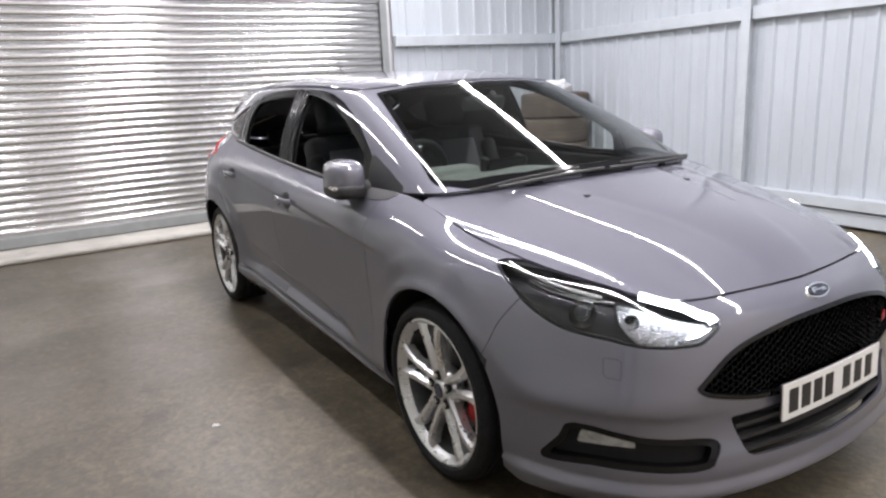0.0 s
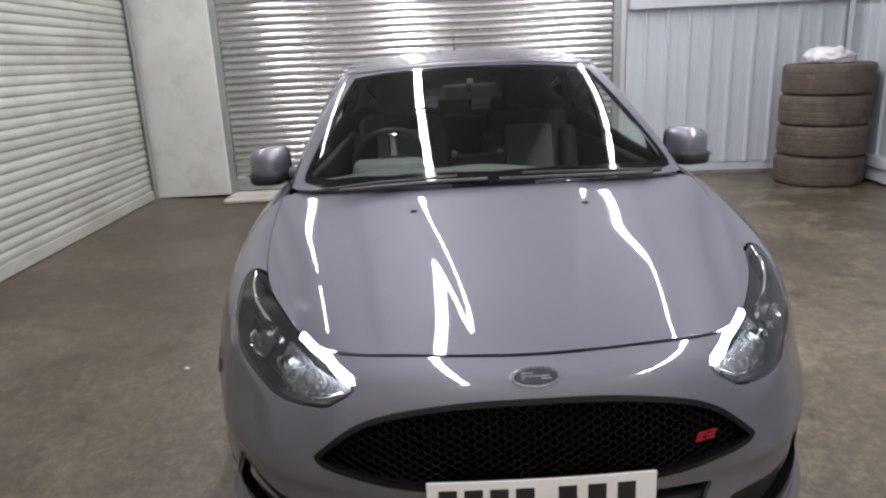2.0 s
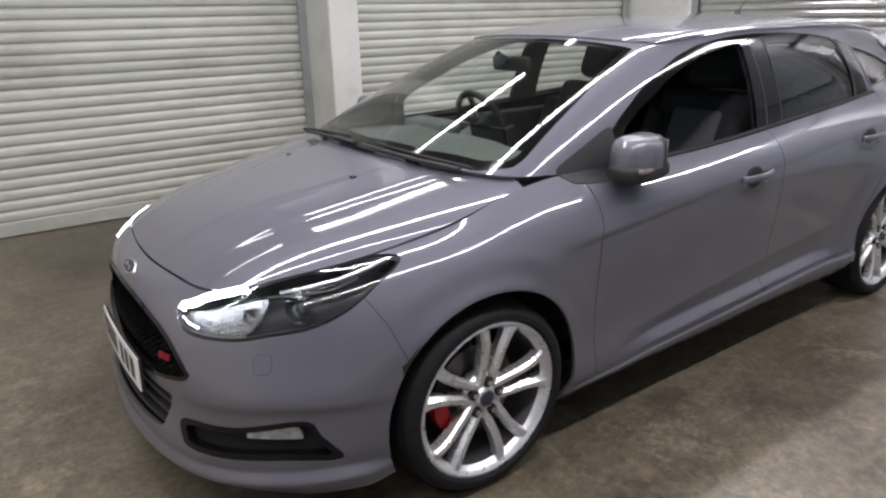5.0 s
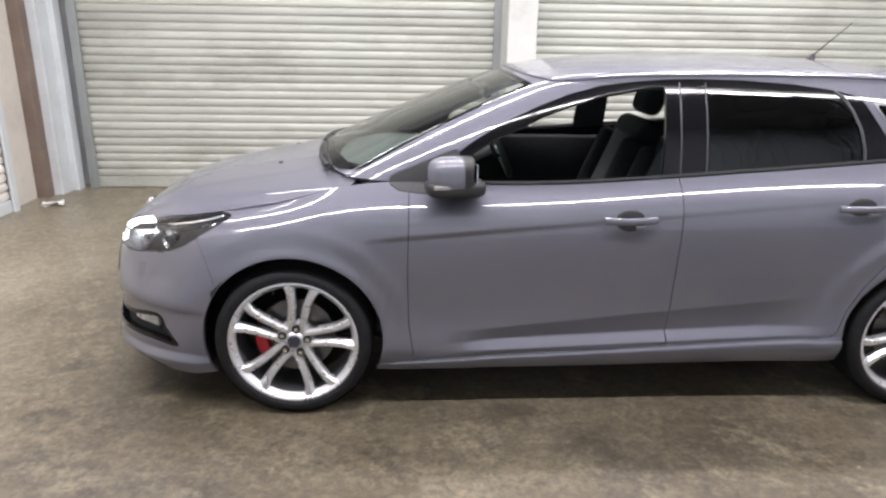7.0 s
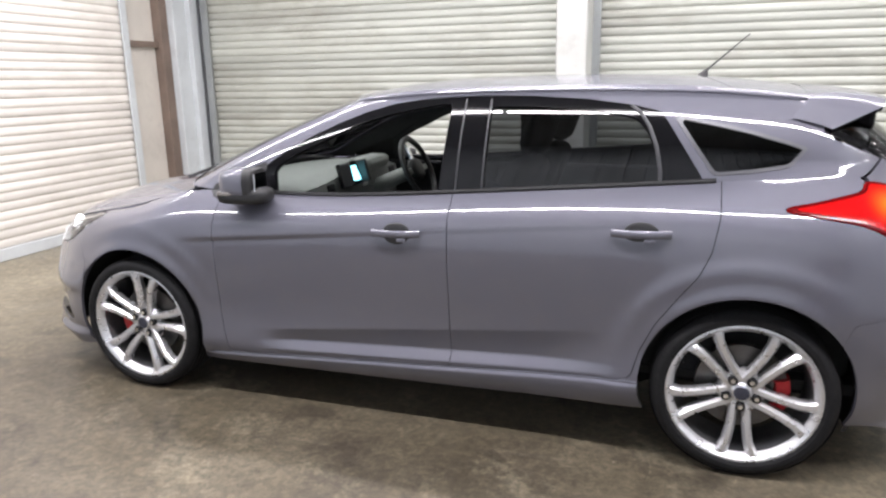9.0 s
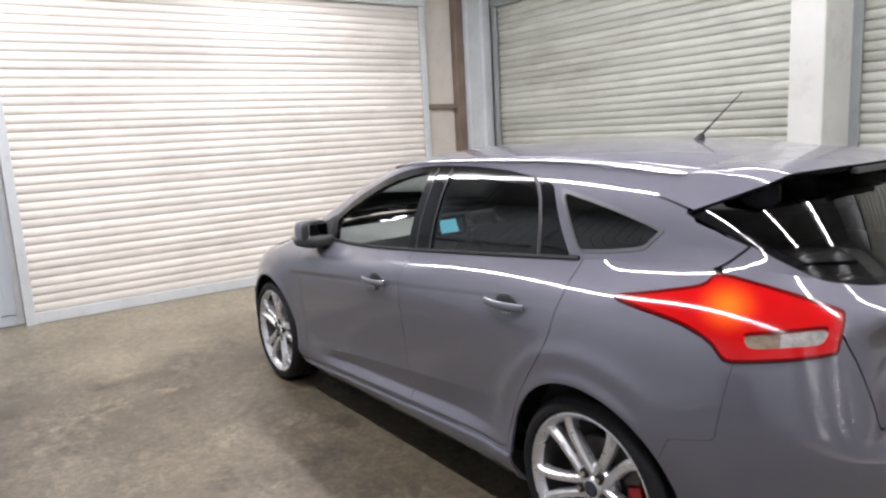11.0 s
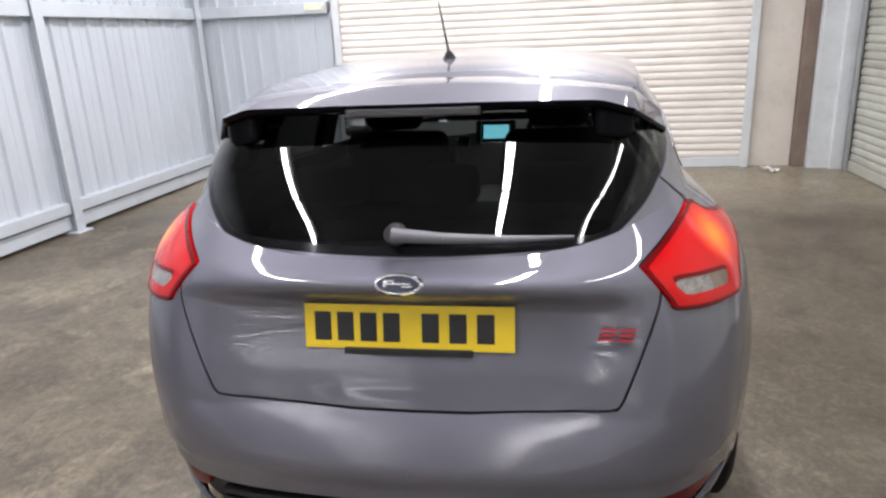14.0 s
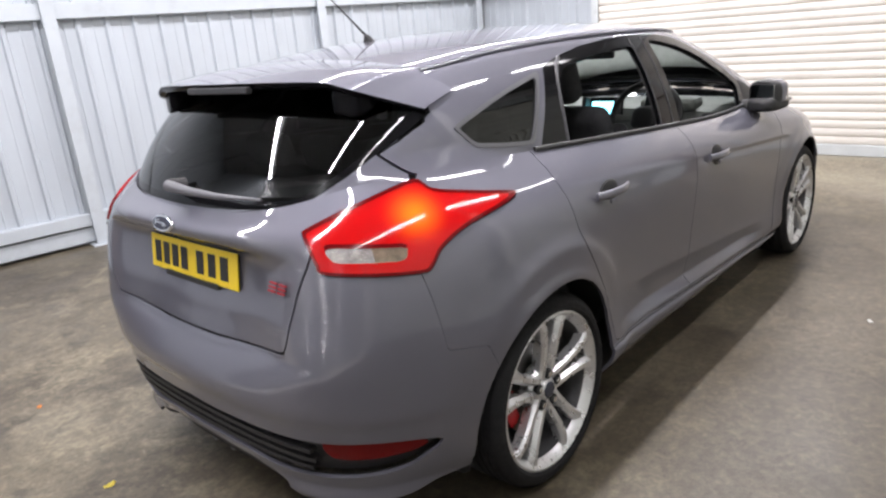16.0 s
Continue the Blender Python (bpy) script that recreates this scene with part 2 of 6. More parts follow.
sill_bm = boxed((B_X - 0.25, -2.4, 0.0), (B_X + 0.46, 1.95, 0.05), 0.02)
tagged(part("threshold", sill_bm, MAT_SILL), "pale raised concrete threshold under the galvanised shutter", "threshold", kind="structure")

ceil_bm = boxed((B_X - 0.6, C_Y - 0.6, CEILING), (D_X + 0.6, 5.0, CEILING + 0.15))
tagged(part("ceiling", ceil_bm, MAT_CEILING), "plain dim grey garage ceiling", "ceiling", kind="structure")


def outer_wall(name, pieces, label, mat=MAT_OUTER):
    bm = bmesh.new()
    for lo, hi in pieces:
        box(bm, lo, hi)
    return tagged(part(name, bm, mat), label, "wall", kind="structure")


# outer walls: an opening for every shutter, a lintel over it
outer_wall("wall_rear", (((B_X - 0.30, C_Y - 0.6, 0), (B_X - 0.12, -2.42, CEILING)), ((B_X - 0.30, -2.42, SHUTTER_H), (B_X - 0.12, 1.93, CEILING)), ((B_X - 0.30, 1.93, 0), (B_X - 0.12, 4.9, CEILING))), "pale grey end wall with a shutter opening")
outer_wall("wall_front", (((D_X + 0.12, C_Y - 0.6, 0), (D_X + 0.30, -2.34, CEILING)), ((D_X + 0.12, -2.34, SHUTTER_H), (D_X + 0.30, 2.10, CEILING)), ((D_X + 0.12, 2.10, 0), (D_X + 0.30, 4.9, CEILING))), "pale grey end wall with a cream shutter")
outer_wall("wall_side", (((3.90, C_Y - 0.35, 0), (D_X + 0.12, C_Y - 0.13, CEILING)), ((-0.02, C_Y - 0.35, SHUTTER_H), (3.90, C_Y - 0.13, CEILING)), ((-0.27, C_Y - 0.35, 0), (-0.02, C_Y - 0.13, CEILING)), ((-4.0, C_Y - 0.35, SHUTTER_H), (-0.27, C_Y - 0.13, CEILING)), ((B_X - 0.12, C_Y - 0.35, 0), (-4.0, C_Y - 0.13, CEILING))), "pale grey side wall with two shutter openings")

# pillars
def pillar(lo, hi, label, mat=MAT_PILLAR):
    return tagged(part("pillar", boxed(lo, hi, 0.012), mat), label, "pillar", kind="structure")


pillar((-0.28, C_Y - 0.13, 0.03), (-0.02, KERB_Y - 0.01, CEILING), "smooth painted concrete pillar between two shutters")
pillar((B_X - 0.12, C_Y - 0.02, 0.03), (B_X + 0.06, -2.42, CEILING), "wide painted concrete pillar in the corner")


SLAT = 0.0750


def slat_section():
    """A nearly flat lath with a rolled upper edge and a recessed joint."""
    return [(0.001, 0.0), (0.005, 0.002), (0.010, 0.006), (0.013, 0.012), (0.0145, 0.021), (0.0148, 0.031), (0.0145, 0.041), (0.013, 0.050), (0.0105, 0.0565), (0.0075, 0.062), (0.004, 0.066), (0.001, 0.0685), (0.001, SLAT)]


def roller_shutter(m, length, mat, guide_mat, label, bottom=0.05, height=SHUTTER_H, rail_mat=None):
    """A roller shutter along x in its own space, its face towards -y turned by m; slats are parts."""
    top = empty("roller_shutter", m, label, "roller shutter", "roller shutters", kind="")
    me = mesh_of("slat", extruded([(-d, h) for d, h in slat_section()], length), mat, 60)
    n = int((height - bottom - 0.1) / SLAT)
    for k in range(n):
        shared("slat", me, top, pose(0, 0, bottom + 0.1 + k * SLAT))
    part("bottom_rail", boxed((0, -0.03, bottom), (length, 0.012, bottom + 0.1), 0.006), rail_mat or guide_mat, top)
    for x in (-0.05, length - 0.03):
        g = bmesh.new()
        box(g, (x, -0.055, bottom - 0.02), (x + 0.08, -0.035, height), 0.004)
        box(g, (x + (0.0 if x < 0 else 0.066), -0.035, bottom - 0.02), (x + (0.014 if x < 0 else 0.08), 0.05, height), 0.003)
        part("guide", g, guide_mat, top)
    box_bm = boxed((-0.06, -0.07, height - 0.02), (length + 0.06, 0.10, height + 0.22), 0.01)
    part("roller_box", box_bm, guide_mat, top)
    return top


# face -y in own space; turned so that it looks into the garage
roller_shutter(pose(B_X - 0.03, -2.38, 0, 0, 0, 90), 4.26, MAT_SHUT_REAR, MAT_GUIDE, "shiny galvanised steel roller shutter, closed", 0.06)
roller_shutter(pose(D_X, 2.02, 0, 0, 0, -90), 4.32, MAT_SHUT_FRONT, MAT_GUIDE_LIGHT, "cream painted steel roller shutter, closed", 0.035)
roller_shutter(pose(3.84, C_Y, 0, 0, 0, 180), 3.82, MAT_SHUT_SIDE, MAT_GUIDE, "green-grey steel roller shutter, closed", 0.04, rail_mat=MAT_SHUT_SIDE)
roller_shutter(pose(-0.32, C_Y, 0, 0, 0, 180), 3.62, MAT_SHUT_SIDE, MAT_GUIDE, "green-grey steel roller shutter with grimy slats, closed", 0.04, rail_mat=MAT_SHUT_SIDE)


def cladding(length, lo, hi, mat, pitch=0.225):
    """Ribbed sheet along x, its ribs towards -y."""
    pts, x = [], 0.0
    while x < length:
        for dx, d in ((0.0, 0.0), (0.085, 0.0), (0.087, 0.004), (0.098, 0.004), (0.100, 0.0), (0.170, 0.0), (0.182, 0.026), (0.208, 0.026), (0.220, 0.0)):
            if x + dx < length:
                pts.append((x + dx, d))
        x += pitch
    pts.append((length, 0.0))
    bm = bmesh.new()
    a = [bm.verts.new((px, -d, lo)) for px, d in pts]
    b = [bm.verts.new((px, -d, hi)) for px, d in pts]
    for i in range(len(pts) - 1):
        bm.faces.new((a[i], a[i + 1], b[i + 1], b[i]))
    return bm


def clad_wall(name, a, b, posts, label, low=0.24, foot_rails=True):
    """Sheet-clad framed wall from a to b, facing the garage: sheets, posts, rails."""
    length, turn = math.hypot(b[0] - a[0], b[1] - a[1]), math.degrees(math.atan2(b[1] - a[1], b[0] - a[0]))
    top = empty(name, pose(a[0], a[1], 0, 0, 0, turn), label, "wall", kind="structure")
    back = boxed((-0.3, 0.10, 0), (length + 0.3, 0.25, CEILING))
    part("backing", back, MAT_OUTER, top)
    edges = [0.0] + sorted(p for p in posts if 0.2 < p < length - 0.2) + [length]
    for e0, e1 in zip(edges, edges[1:]):
        for lo, hi in ((low, 1.80), (1.90, CEILING)):
            ob = part("sheet", cladding(e1 - e0 - 0.06, lo, hi, MAT_SHEET), MAT_SHEET, top)
            ob.matrix_basis = pose(e0 + 0.03, 0.05, 0)
        rails = ((1.79, 1.91, 0.06), (0.17, 0.27, 0.06), (0.03, 0.15, 0.03)) if foot_rails else ((1.79, 1.91, 0.06), (0.04, 0.13, -0.02))
        for z0, z1, d in rails:
            part("rail", boxed((e0 + 0.04, -d + 0.03, z0), (e1 - 0.04, 0.06, z1), 0.006), MAT_FRAME, top)
    for p in posts:
        g = bmesh.new()
        box(g, (p - 0.05, -0.06, 0.012), (p + 0.05, -0.045, CEILING), 0.003)
        box(g, (p - 0.006, -0.046, 0.012), (p + 0.006, 0.05, CEILING))
        box(g, (p - 0.05, 0.04, 0.012), (p + 0.05, 0.055, CEILING))
        box(g, (p - 0.09, -0.10, 0.0), (p + 0.09, 0.08, 0.013), 0.003)
        part("post", g, MAT_FRAME, top)
    return top


clad_wall("wall_clad", A_B, A_M, (0.06, math.hypot(A_M[0] - A_B[0], A_M[1] - A_B[1])), "pale blue-grey ribbed sheet wall on a painted steel frame")
clad_wall("wall_clad_long", A_M, A_D, (2.53, 4.91), "pale blue-grey ribbed sheet wall with steel posts")
clad_wall("wall_clad_rear", (B_X + 0.06, 1.96), A_B, (), "short ribbed sheet wall beside the galvanised shutter", 0.14, False)
clad_wall("wall_clad_front", A_D, (D_X, 2.09), (), "short blue-grey ribbed sheet wall beside the cream shutter", 0.14, False)

# corner by the cream shutter: board, bracket, girder and steel post
post_bm = bmesh.new()
box(post_bm, (4.01, -3.20, 0.03), (4.10, -2.905, CEILING), 0.006)
box(post_bm, (3.95, -3.22, 0.03), (4.01, -3.10, CEILING), 0.004)
tagged(part("corner_post", post_bm, MAT_GUIDE_LIGHT), "pale painted steel corner post", "post", kind="structure")
tagged(part("corner_board", boxed((D_X + 0.02, -2.78, 0.03), (D_X + 0.05, -2.36, CEILING), 0.004), MAT_BEIGE), "beige board beside the shutter", "board", kind="structure")
tagged(part("corner_girder", boxed((4.085, -2.90, 0.03), (D_X + 0.05, -2.785, CEILING), 0.004), MAT_RUST), "dark brown steel girder in the corner", "girder", kind="structure")
tagged(part("bracket", boxed((D_X - 0.03, -2.782, 1.80), (D_X + 0.018, -2.37, 1.86), 0.004), MAT_RUST), "brown steel bracket bar on the board", "bracket", kind="structure")
tagged(part("tag_sticker", boxed((D_X - 0.042, 2.16, 1.83), (D_X - 0.038, 2.38, 1.90)), MAT_TAG), "small yellow and white sticker on the wall rail", "sticker")


# ceiling lights
def tube_lamp(m, length):
    """A fluorescent batten under the ceiling."""
    h = length / 2
    top = empty("ceiling_light", m, "white fluorescent batten with one glowing tube", "ceiling light", "ceiling lights")
    part("housing", boxed((-h, -0.045, -0.07), (h, 0.045, 0.0), 0.01), MAT_WHITE, top)
    part("tube", rod(bmesh.new(), (0.03 - h, 0, -0.115), (h - 0.03, 0, -0.115), 0.019, seg=16), MAT_TUBE, top, "glowing white glass tube", 40)
    for x in (0.015 - h, h - 0.015):
        part("end_cap", boxed((x - 0.015, -0.025, -0.14), (x + 0.015, 0.025, -0.06), 0.005), MAT_WHITE, top)
    return top


for row_y, row_power, row_tubes in TUBE_ROWS:
    for row_x, row_len in row_tubes:
        tube_lamp(pose(row_x, row_y, CEILING - 0.002), row_len)


# the stack of tyres
def old_tyre(R=0.412, r=0.215, w=0.293):
    """A worn tyre: square shoulders, shallow tread left in it."""
    prof = [(r, -w * 0.33), (r + 0.02, -w * 0.42), (r + 0.08, -w * 0.497), (R - 0.055, -w * 0.50), (R - 0.022, -w * 0.478), (R - 0.005, -w * 0.43)]
    for k in range(1, 8):
        y = -w * 0.40 + w * 0.80 * k / 8
        prof += [(R + 0.003, y - 0.006), (R - 0.0005, y - 0.003), (R - 0.0005, y + 0.003), (R + 0.003, y + 0.006)] if k % 2 == 0 else [(R + 0.004, y)]
    prof += [(R - 0.005, w * 0.43), (R - 0.022, w * 0.478), (R - 0.055, w * 0.50), (r + 0.08, w * 0.497), (r + 0.02, w * 0.42), (r, w * 0.33), (r - 0.004, 0.0)]
    bm = lathe(prof, 72, True)
    bmesh.ops.rotate(bm, verts=bm.verts, matrix=Matrix.Rotation(radians(90), 3, "X"))
    return bm


old_me = mesh_of("old_tyre", old_tyre(), MAT_RUBBER_OLD, 35)
rng = random.Random(3)
for k in range(4):
    ob = new("old_tyre", old_me)
    ob.matrix_basis = pose(-3.31 + rng.uniform(-0.015, 0.015), 3.775 + rng.uniform(-0.015, 0.015), 0.147 + k * 0.2946, 0, 0, rng.uniform(0, 360))
    tagged(ob, "worn dusty brown-black tyre lying in a stack", "tyre", "stacked tyres")

bag = bmesh.new()
bmesh.ops.create_icosphere(bag, subdivisions=4, radius=0.17)
for v in bag.verts:
    n = noise.fractal(v.co * 9.0, 0.6, 2.0, 4) * 0.05 + noise.noise(v.co * 22) * 0.018
    v.co = Vector((v.co.x * 1.25, v.co.y * 1.2, max(-0.05, v.co.z * 0.5))) + v.co.normalized() * n
    v.co.z = max(v.co.z, -0.055)
ob = part("plastic_bag", bag, MAT_PLASTIC_BAG, None, smooth=180)
ob.matrix_basis = pose(-3.29, 3.76, 4 * 0.2946 + 0.055)
tagged(ob, "crumpled white plastic bag lying on the tyres", "bag")


# litter on the floor
def crumpled(size, seed, amp=0.5):
    """A small crumpled scrap, lying on the floor."""
    r = random.Random(seed)
    bm = bmesh.new()
    bmesh.ops.create_grid(bm, x_segments=5, y_segments=4, size=1.0)
    for v in bm.verts:
        v.co = Vector((v.co.x * size + r.uniform(-0.2, 0.2) * size, v.co.y * size * 0.55 + r.uniform(-0.15, 0.15) * size, 0.003 + r.random() * size * amp))
    low = min(v.co.z for v in bm.verts)
    for v in bm.verts:
        v.co.z -= low - 0.0005
    bmesh.ops.solidify(bm, geom=bm.faces[:], thickness=0.0006)
    return bm


MAT_PAPER = weathered("torn_paper", (0.80, 0.79, 0.76), 0.8, 0, 0.1, 20, relief=0.1)
MAT_LEAF = weathered("dry_leaf", (0.55, 0.45, 0.06), 0.6, 0, 0.25, 30, relief=0.2)
MAT_ORANGE = weathered("orange_scrap", (0.62, 0.22, 0.05), 0.6, 0, 0.2, 30, relief=0.1)
for name, size, at, seed, mat, label in (
        ("paper_scrap", 0.016, (0.45, -1.44, 40), 3, MAT_PAPER, "small white paper scrap on the floor"),
        ("dry_leaf", 0.020, (-2.27, 0.40, 20), 7, MAT_LEAF, "small dry yellow leaf on the floor"),
        ("orange_scrap", 0.015, (-2.21, 1.28, 70), 9, MAT_ORANGE, "small orange scrap on the floor"),
        ("paper_scrap", 0.09, (3.92, -2.52, 30), 11, MAT_PAPER, "crumpled white paper by the shutter's corner")):
    bit = tagged(part(name, crumpled(size, seed), mat), label, "litter")
    bit.matrix_basis = pose(at[0], at[1], 0.0005 + floor_rise(at[0], at[1]), 0, 0, at[2])


# ---- the car: surfaces ----
# x runs to the nose, y to the car's left side, the axles stand at x = +-1.324
AXLE, WHEEL_Z = 1.324, 0.322


def spline(xs, ys):
    """A natural cubic through the given knots; returns a function."""
    xs, ys = np.array(xs, float), np.array(ys, float)
    if xs[0] > xs[-1]:
        xs, ys = xs[::-1], ys[::-1]
    n, h = len(xs), np.diff(xs)
    a, b = np.eye(n), np.zeros(n)
    for i in range(1, n - 1):
        a[i, i - 1:i + 2] = h[i - 1], 2 * (h[i - 1] + h[i]), h[i]
        b[i] = 3 * ((ys[i + 1] - ys[i]) / h[i] - (ys[i] - ys[i - 1]) / h[i - 1])
    c = np.linalg.solve(a, b)

    def f(x):
        x = np.asarray(x, float)
        i = np.clip(np.searchsorted(xs, x) - 1, 0, n - 2)
        d = x - xs[i]
        k = (ys[i + 1] - ys[i]) / h[i] - h[i] * (2 * c[i] + c[i + 1]) / 3
        inside = ys[i] + k * d + c[i] * d ** 2 + (c[i + 1] - c[i]) / (3 * h[i]) * d ** 3
        return np.where(d < 0, ys[i] + k * d, inside)
    return f


def bspline_matrix(n, sub):
    """Rows that turn n control points (ends mirrored by the caller) into a smooth curve, sub steps a span."""
    u = np.linspace(0, n - 1, (n - 1) * sub + 1)
    rows = np.zeros((len(u), n + 2))
    for k, t in enumerate(u):
        i = min(int(t), n - 2)
        f = t - i
        rows[k, i:i + 4] = (1 - f) ** 3 / 6, (3 * f ** 3 - 6 * f ** 2 + 4) / 6, (-3 * f ** 3 + 3 * f ** 2 + 3 * f + 1) / 6, f ** 3 / 6
    return rows


def bnet(net, sub_u, sub_v, mirror_u=True):
    """A smooth surface that passes close to the net (columns, rows, 3)."""
    def pad(a):
        flip = np.array([1, -1, 1])
        first, last = (a[1] * flip, a[-2] * flip) if mirror_u else (2 * a[0] - a[1], 2 * a[-1] - a[-2])
        a = np.concatenate([first[None], a, last[None]], 0)
        return np.concatenate([2 * a[:, :1] - a[:, 1:2], a, 2 * a[:, -1:] - a[:, -2:-1]], 1)

    def at(a, su, sv):
        mu, mv = bspline_matrix(a.shape[0], su), bspline_matrix(a.shape[1], sv)
        return np.einsum("ui,vj,ijk->uvk", mu, mv, pad(a))
    ctrl = net.copy()
    for _ in range(6):
        ctrl += 0.9 * (net - at(ctrl, 1, 1))
    return at(ctrl, sub_u, sub_v)


bonnet_spine = spline((2.20, 2.092, 2.00, 1.9, 1.73, 1.55, 1.32, 1.05), (0.648, 0.740, 0.804, 0.852, 0.903, 0.937, 0.978, 1.018))
bonnet_fall = spline((2.2, 2.04, 1.9, 1.73, 1.55, 1.32, 1.05), (0.20, 0.21, 0.215, 0.20, 0.167, 0.145, 0.115))


def smooth01(t):
    t = np.clip(t, 0, 1)
    return t * t * (3 - 2 * t)


def fold(d, soft):
    """Zero before a crease, rising evenly behind it."""
    return 0.5 * (d + np.sqrt(d * d + soft * soft)) - 0.5 * soft * np.exp(-(d / (4 * soft)) ** 2)


def bonnet_z(x, y):
    """A crowned panel with two creases a side that run together towards the badge."""
    a = np.abs(y)
    z = bonnet_spine(x) - 0.70 * bonnet_fall(x) * a ** 2.3
    fade = 1 - 0.6 * smooth01((x - 1.98) / 0.14)
    inner, outer = 0.174 + 0.22 * (1.8 - x), 0.385 + 0.16 * (1.8 - x)
    drop = 0.024 * fold(a - inner, 0.010) + 0.0026 * smooth01((a - inner + 0.015) / 0.045)
    drop += 0.024 * fold(a - outer, 0.016) + 0.0032 * smooth01((a - outer + 0.02) / 0.06)
    rim = np.maximum(a - (0.535 + 0.31 * (1.7 - x)), 0)
    return z - drop * fade - 1.6 * np.minimum(rim, 0.10) ** 2


roof_spine = spline((0.42, 0.1, -0.2, -0.6, -1.14, -1.45, -1.72), (1.372, 1.422, 1.441, 1.447, 1.433, 1.400, 1.352))


def roof_z(x, y):
    return roof_spine(x) - 0.052 * (np.abs(y) / 0.6) ** 2.4


COLUMNS = []


def section(xs, ys, zs):
    """A station of the lower body from the sill up to the shoulder."""
    COLUMNS.append(np.stack(np.broadcast_arrays(np.array(xs, float), np.array(ys, float), np.array(zs, float)), 1))


section((2.13, 2.230, 2.208, 2.203, 2.192, 2.156, 2.092), (0,) * 7, (0.16, 0.245, 0.37, 0.48, 0.59, 0.69, 0.765))
section((2.11, 2.206, 2.184, 2.182, 2.170, 2.134, 2.070), (0.29, 0.30, 0.30, 0.30, 0.30, 0.30, 0.29), (0.16, 0.245, 0.37, 0.48, 0.59, 0.69, 0.765))
section((2.04, 2.122, 2.105, 2.102, 2.090, 2.060, 2.015), (0.55, 0.56, 0.565, 0.565, 0.56, 0.54, 0.49), (0.165, 0.25, 0.37, 0.48, 0.58, 0.68, 0.765))
section((1.885, 1.945, 1.940, 1.930, 1.91, 1.893, 1.880), (0.718, 0.735, 0.726, 0.729, 0.712, 0.678, 0.598), (0.17, 0.255, 0.37, 0.48, 0.60, 0.71, 0.79))
section((1.72, 1.755, 1.76, 1.755, 1.745, 1.735, 1.72), (0.803, 0.823, 0.828, 0.826, 0.806, 0.760, 0.675), (0.175, 0.265, 0.385, 0.50, 0.63, 0.75, 0.825))
section((1.53, 1.54, 1.545, 1.55, 1.55, 1.55, 1.54), (0.85, 0.87, 0.88, 0.88, 0.865, 0.815, 0.72), (0.18, 0.27, 0.39, 0.52, 0.66, 0.79, 0.865))
section(1.32, (0.855, 0.88, 0.892, 0.898, 0.892, 0.852, 0.745), (0.18, 0.27, 0.40, 0.53, 0.68, 0.825, 0.915))
section(1.0, (0.825, 0.872, 0.872, 0.88, 0.89, 0.872, 0.752), (0.18, 0.265, 0.39, 0.53, 0.69, 0.85, 0.965))
section(0.45, (0.82, 0.868, 0.86, 0.866, 0.88, 0.874, 0.772), (0.18, 0.265, 0.39, 0.54, 0.70, 0.86, 0.962))
section(-0.22, (0.82, 0.868, 0.857, 0.864, 0.88, 0.874, 0.782), (0.19, 0.275, 0.40, 0.55, 0.71, 0.885, 0.998))
section(-0.88, (0.83, 0.872, 0.863, 0.87, 0.884, 0.872, 0.766), (0.205, 0.29, 0.42, 0.57, 0.73, 0.91, 1.045))
section(-1.32, (0.86, 0.885, 0.897, 0.905, 0.907, 0.875, 0.737), (0.22, 0.31, 0.44, 0.58, 0.74, 0.93, 1.075))
section((-1.60, -1.62, -1.63, -1.64, -1.64, -1.62, -1.60), (0.827, 0.852, 0.867, 0.877, 0.877, 0.840, 0.695), (0.225, 0.32, 0.45, 0.59, 0.75, 0.94, 1.085))
section((-1.805, -1.845, -1.865, -1.875, -1.866, -1.832, -1.785), (0.731, 0.756, 0.775, 0.785, 0.780, 0.734, 0.603), (0.205, 0.32, 0.46, 0.60, 0.76, 0.94, 1.078))
section((-1.96, -2.01, -2.030, -2.052, -2.030, -1.985, -1.92), (0.56, 0.58, 0.59, 0.60, 0.60, 0.575, 0.45), (0.18, 0.31, 0.46, 0.60, 0.735, 0.93, 1.035))
section((-2.02, -2.065, -2.082, -2.094, -2.045, -2.025, -1.975), (0.28, 0.29, 0.29, 0.30, 0.30, 0.29, 0.23), (0.18, 0.31, 0.46, 0.60, 0.715, 0.930, 1.010))
section((-2.03, -2.075, -2.092, -2.104, -2.05, -2.035, -1.985), (0,) * 7, (0.18, 0.31, 0.46, 0.60, 0.71, 0.932, 1.003))

for column in COLUMNS[:8]:                    # the shoulder meets the bonnet
    column[-1, 2] = bonnet_z(column[-1, 0], column[-1, 1]) - 0.004


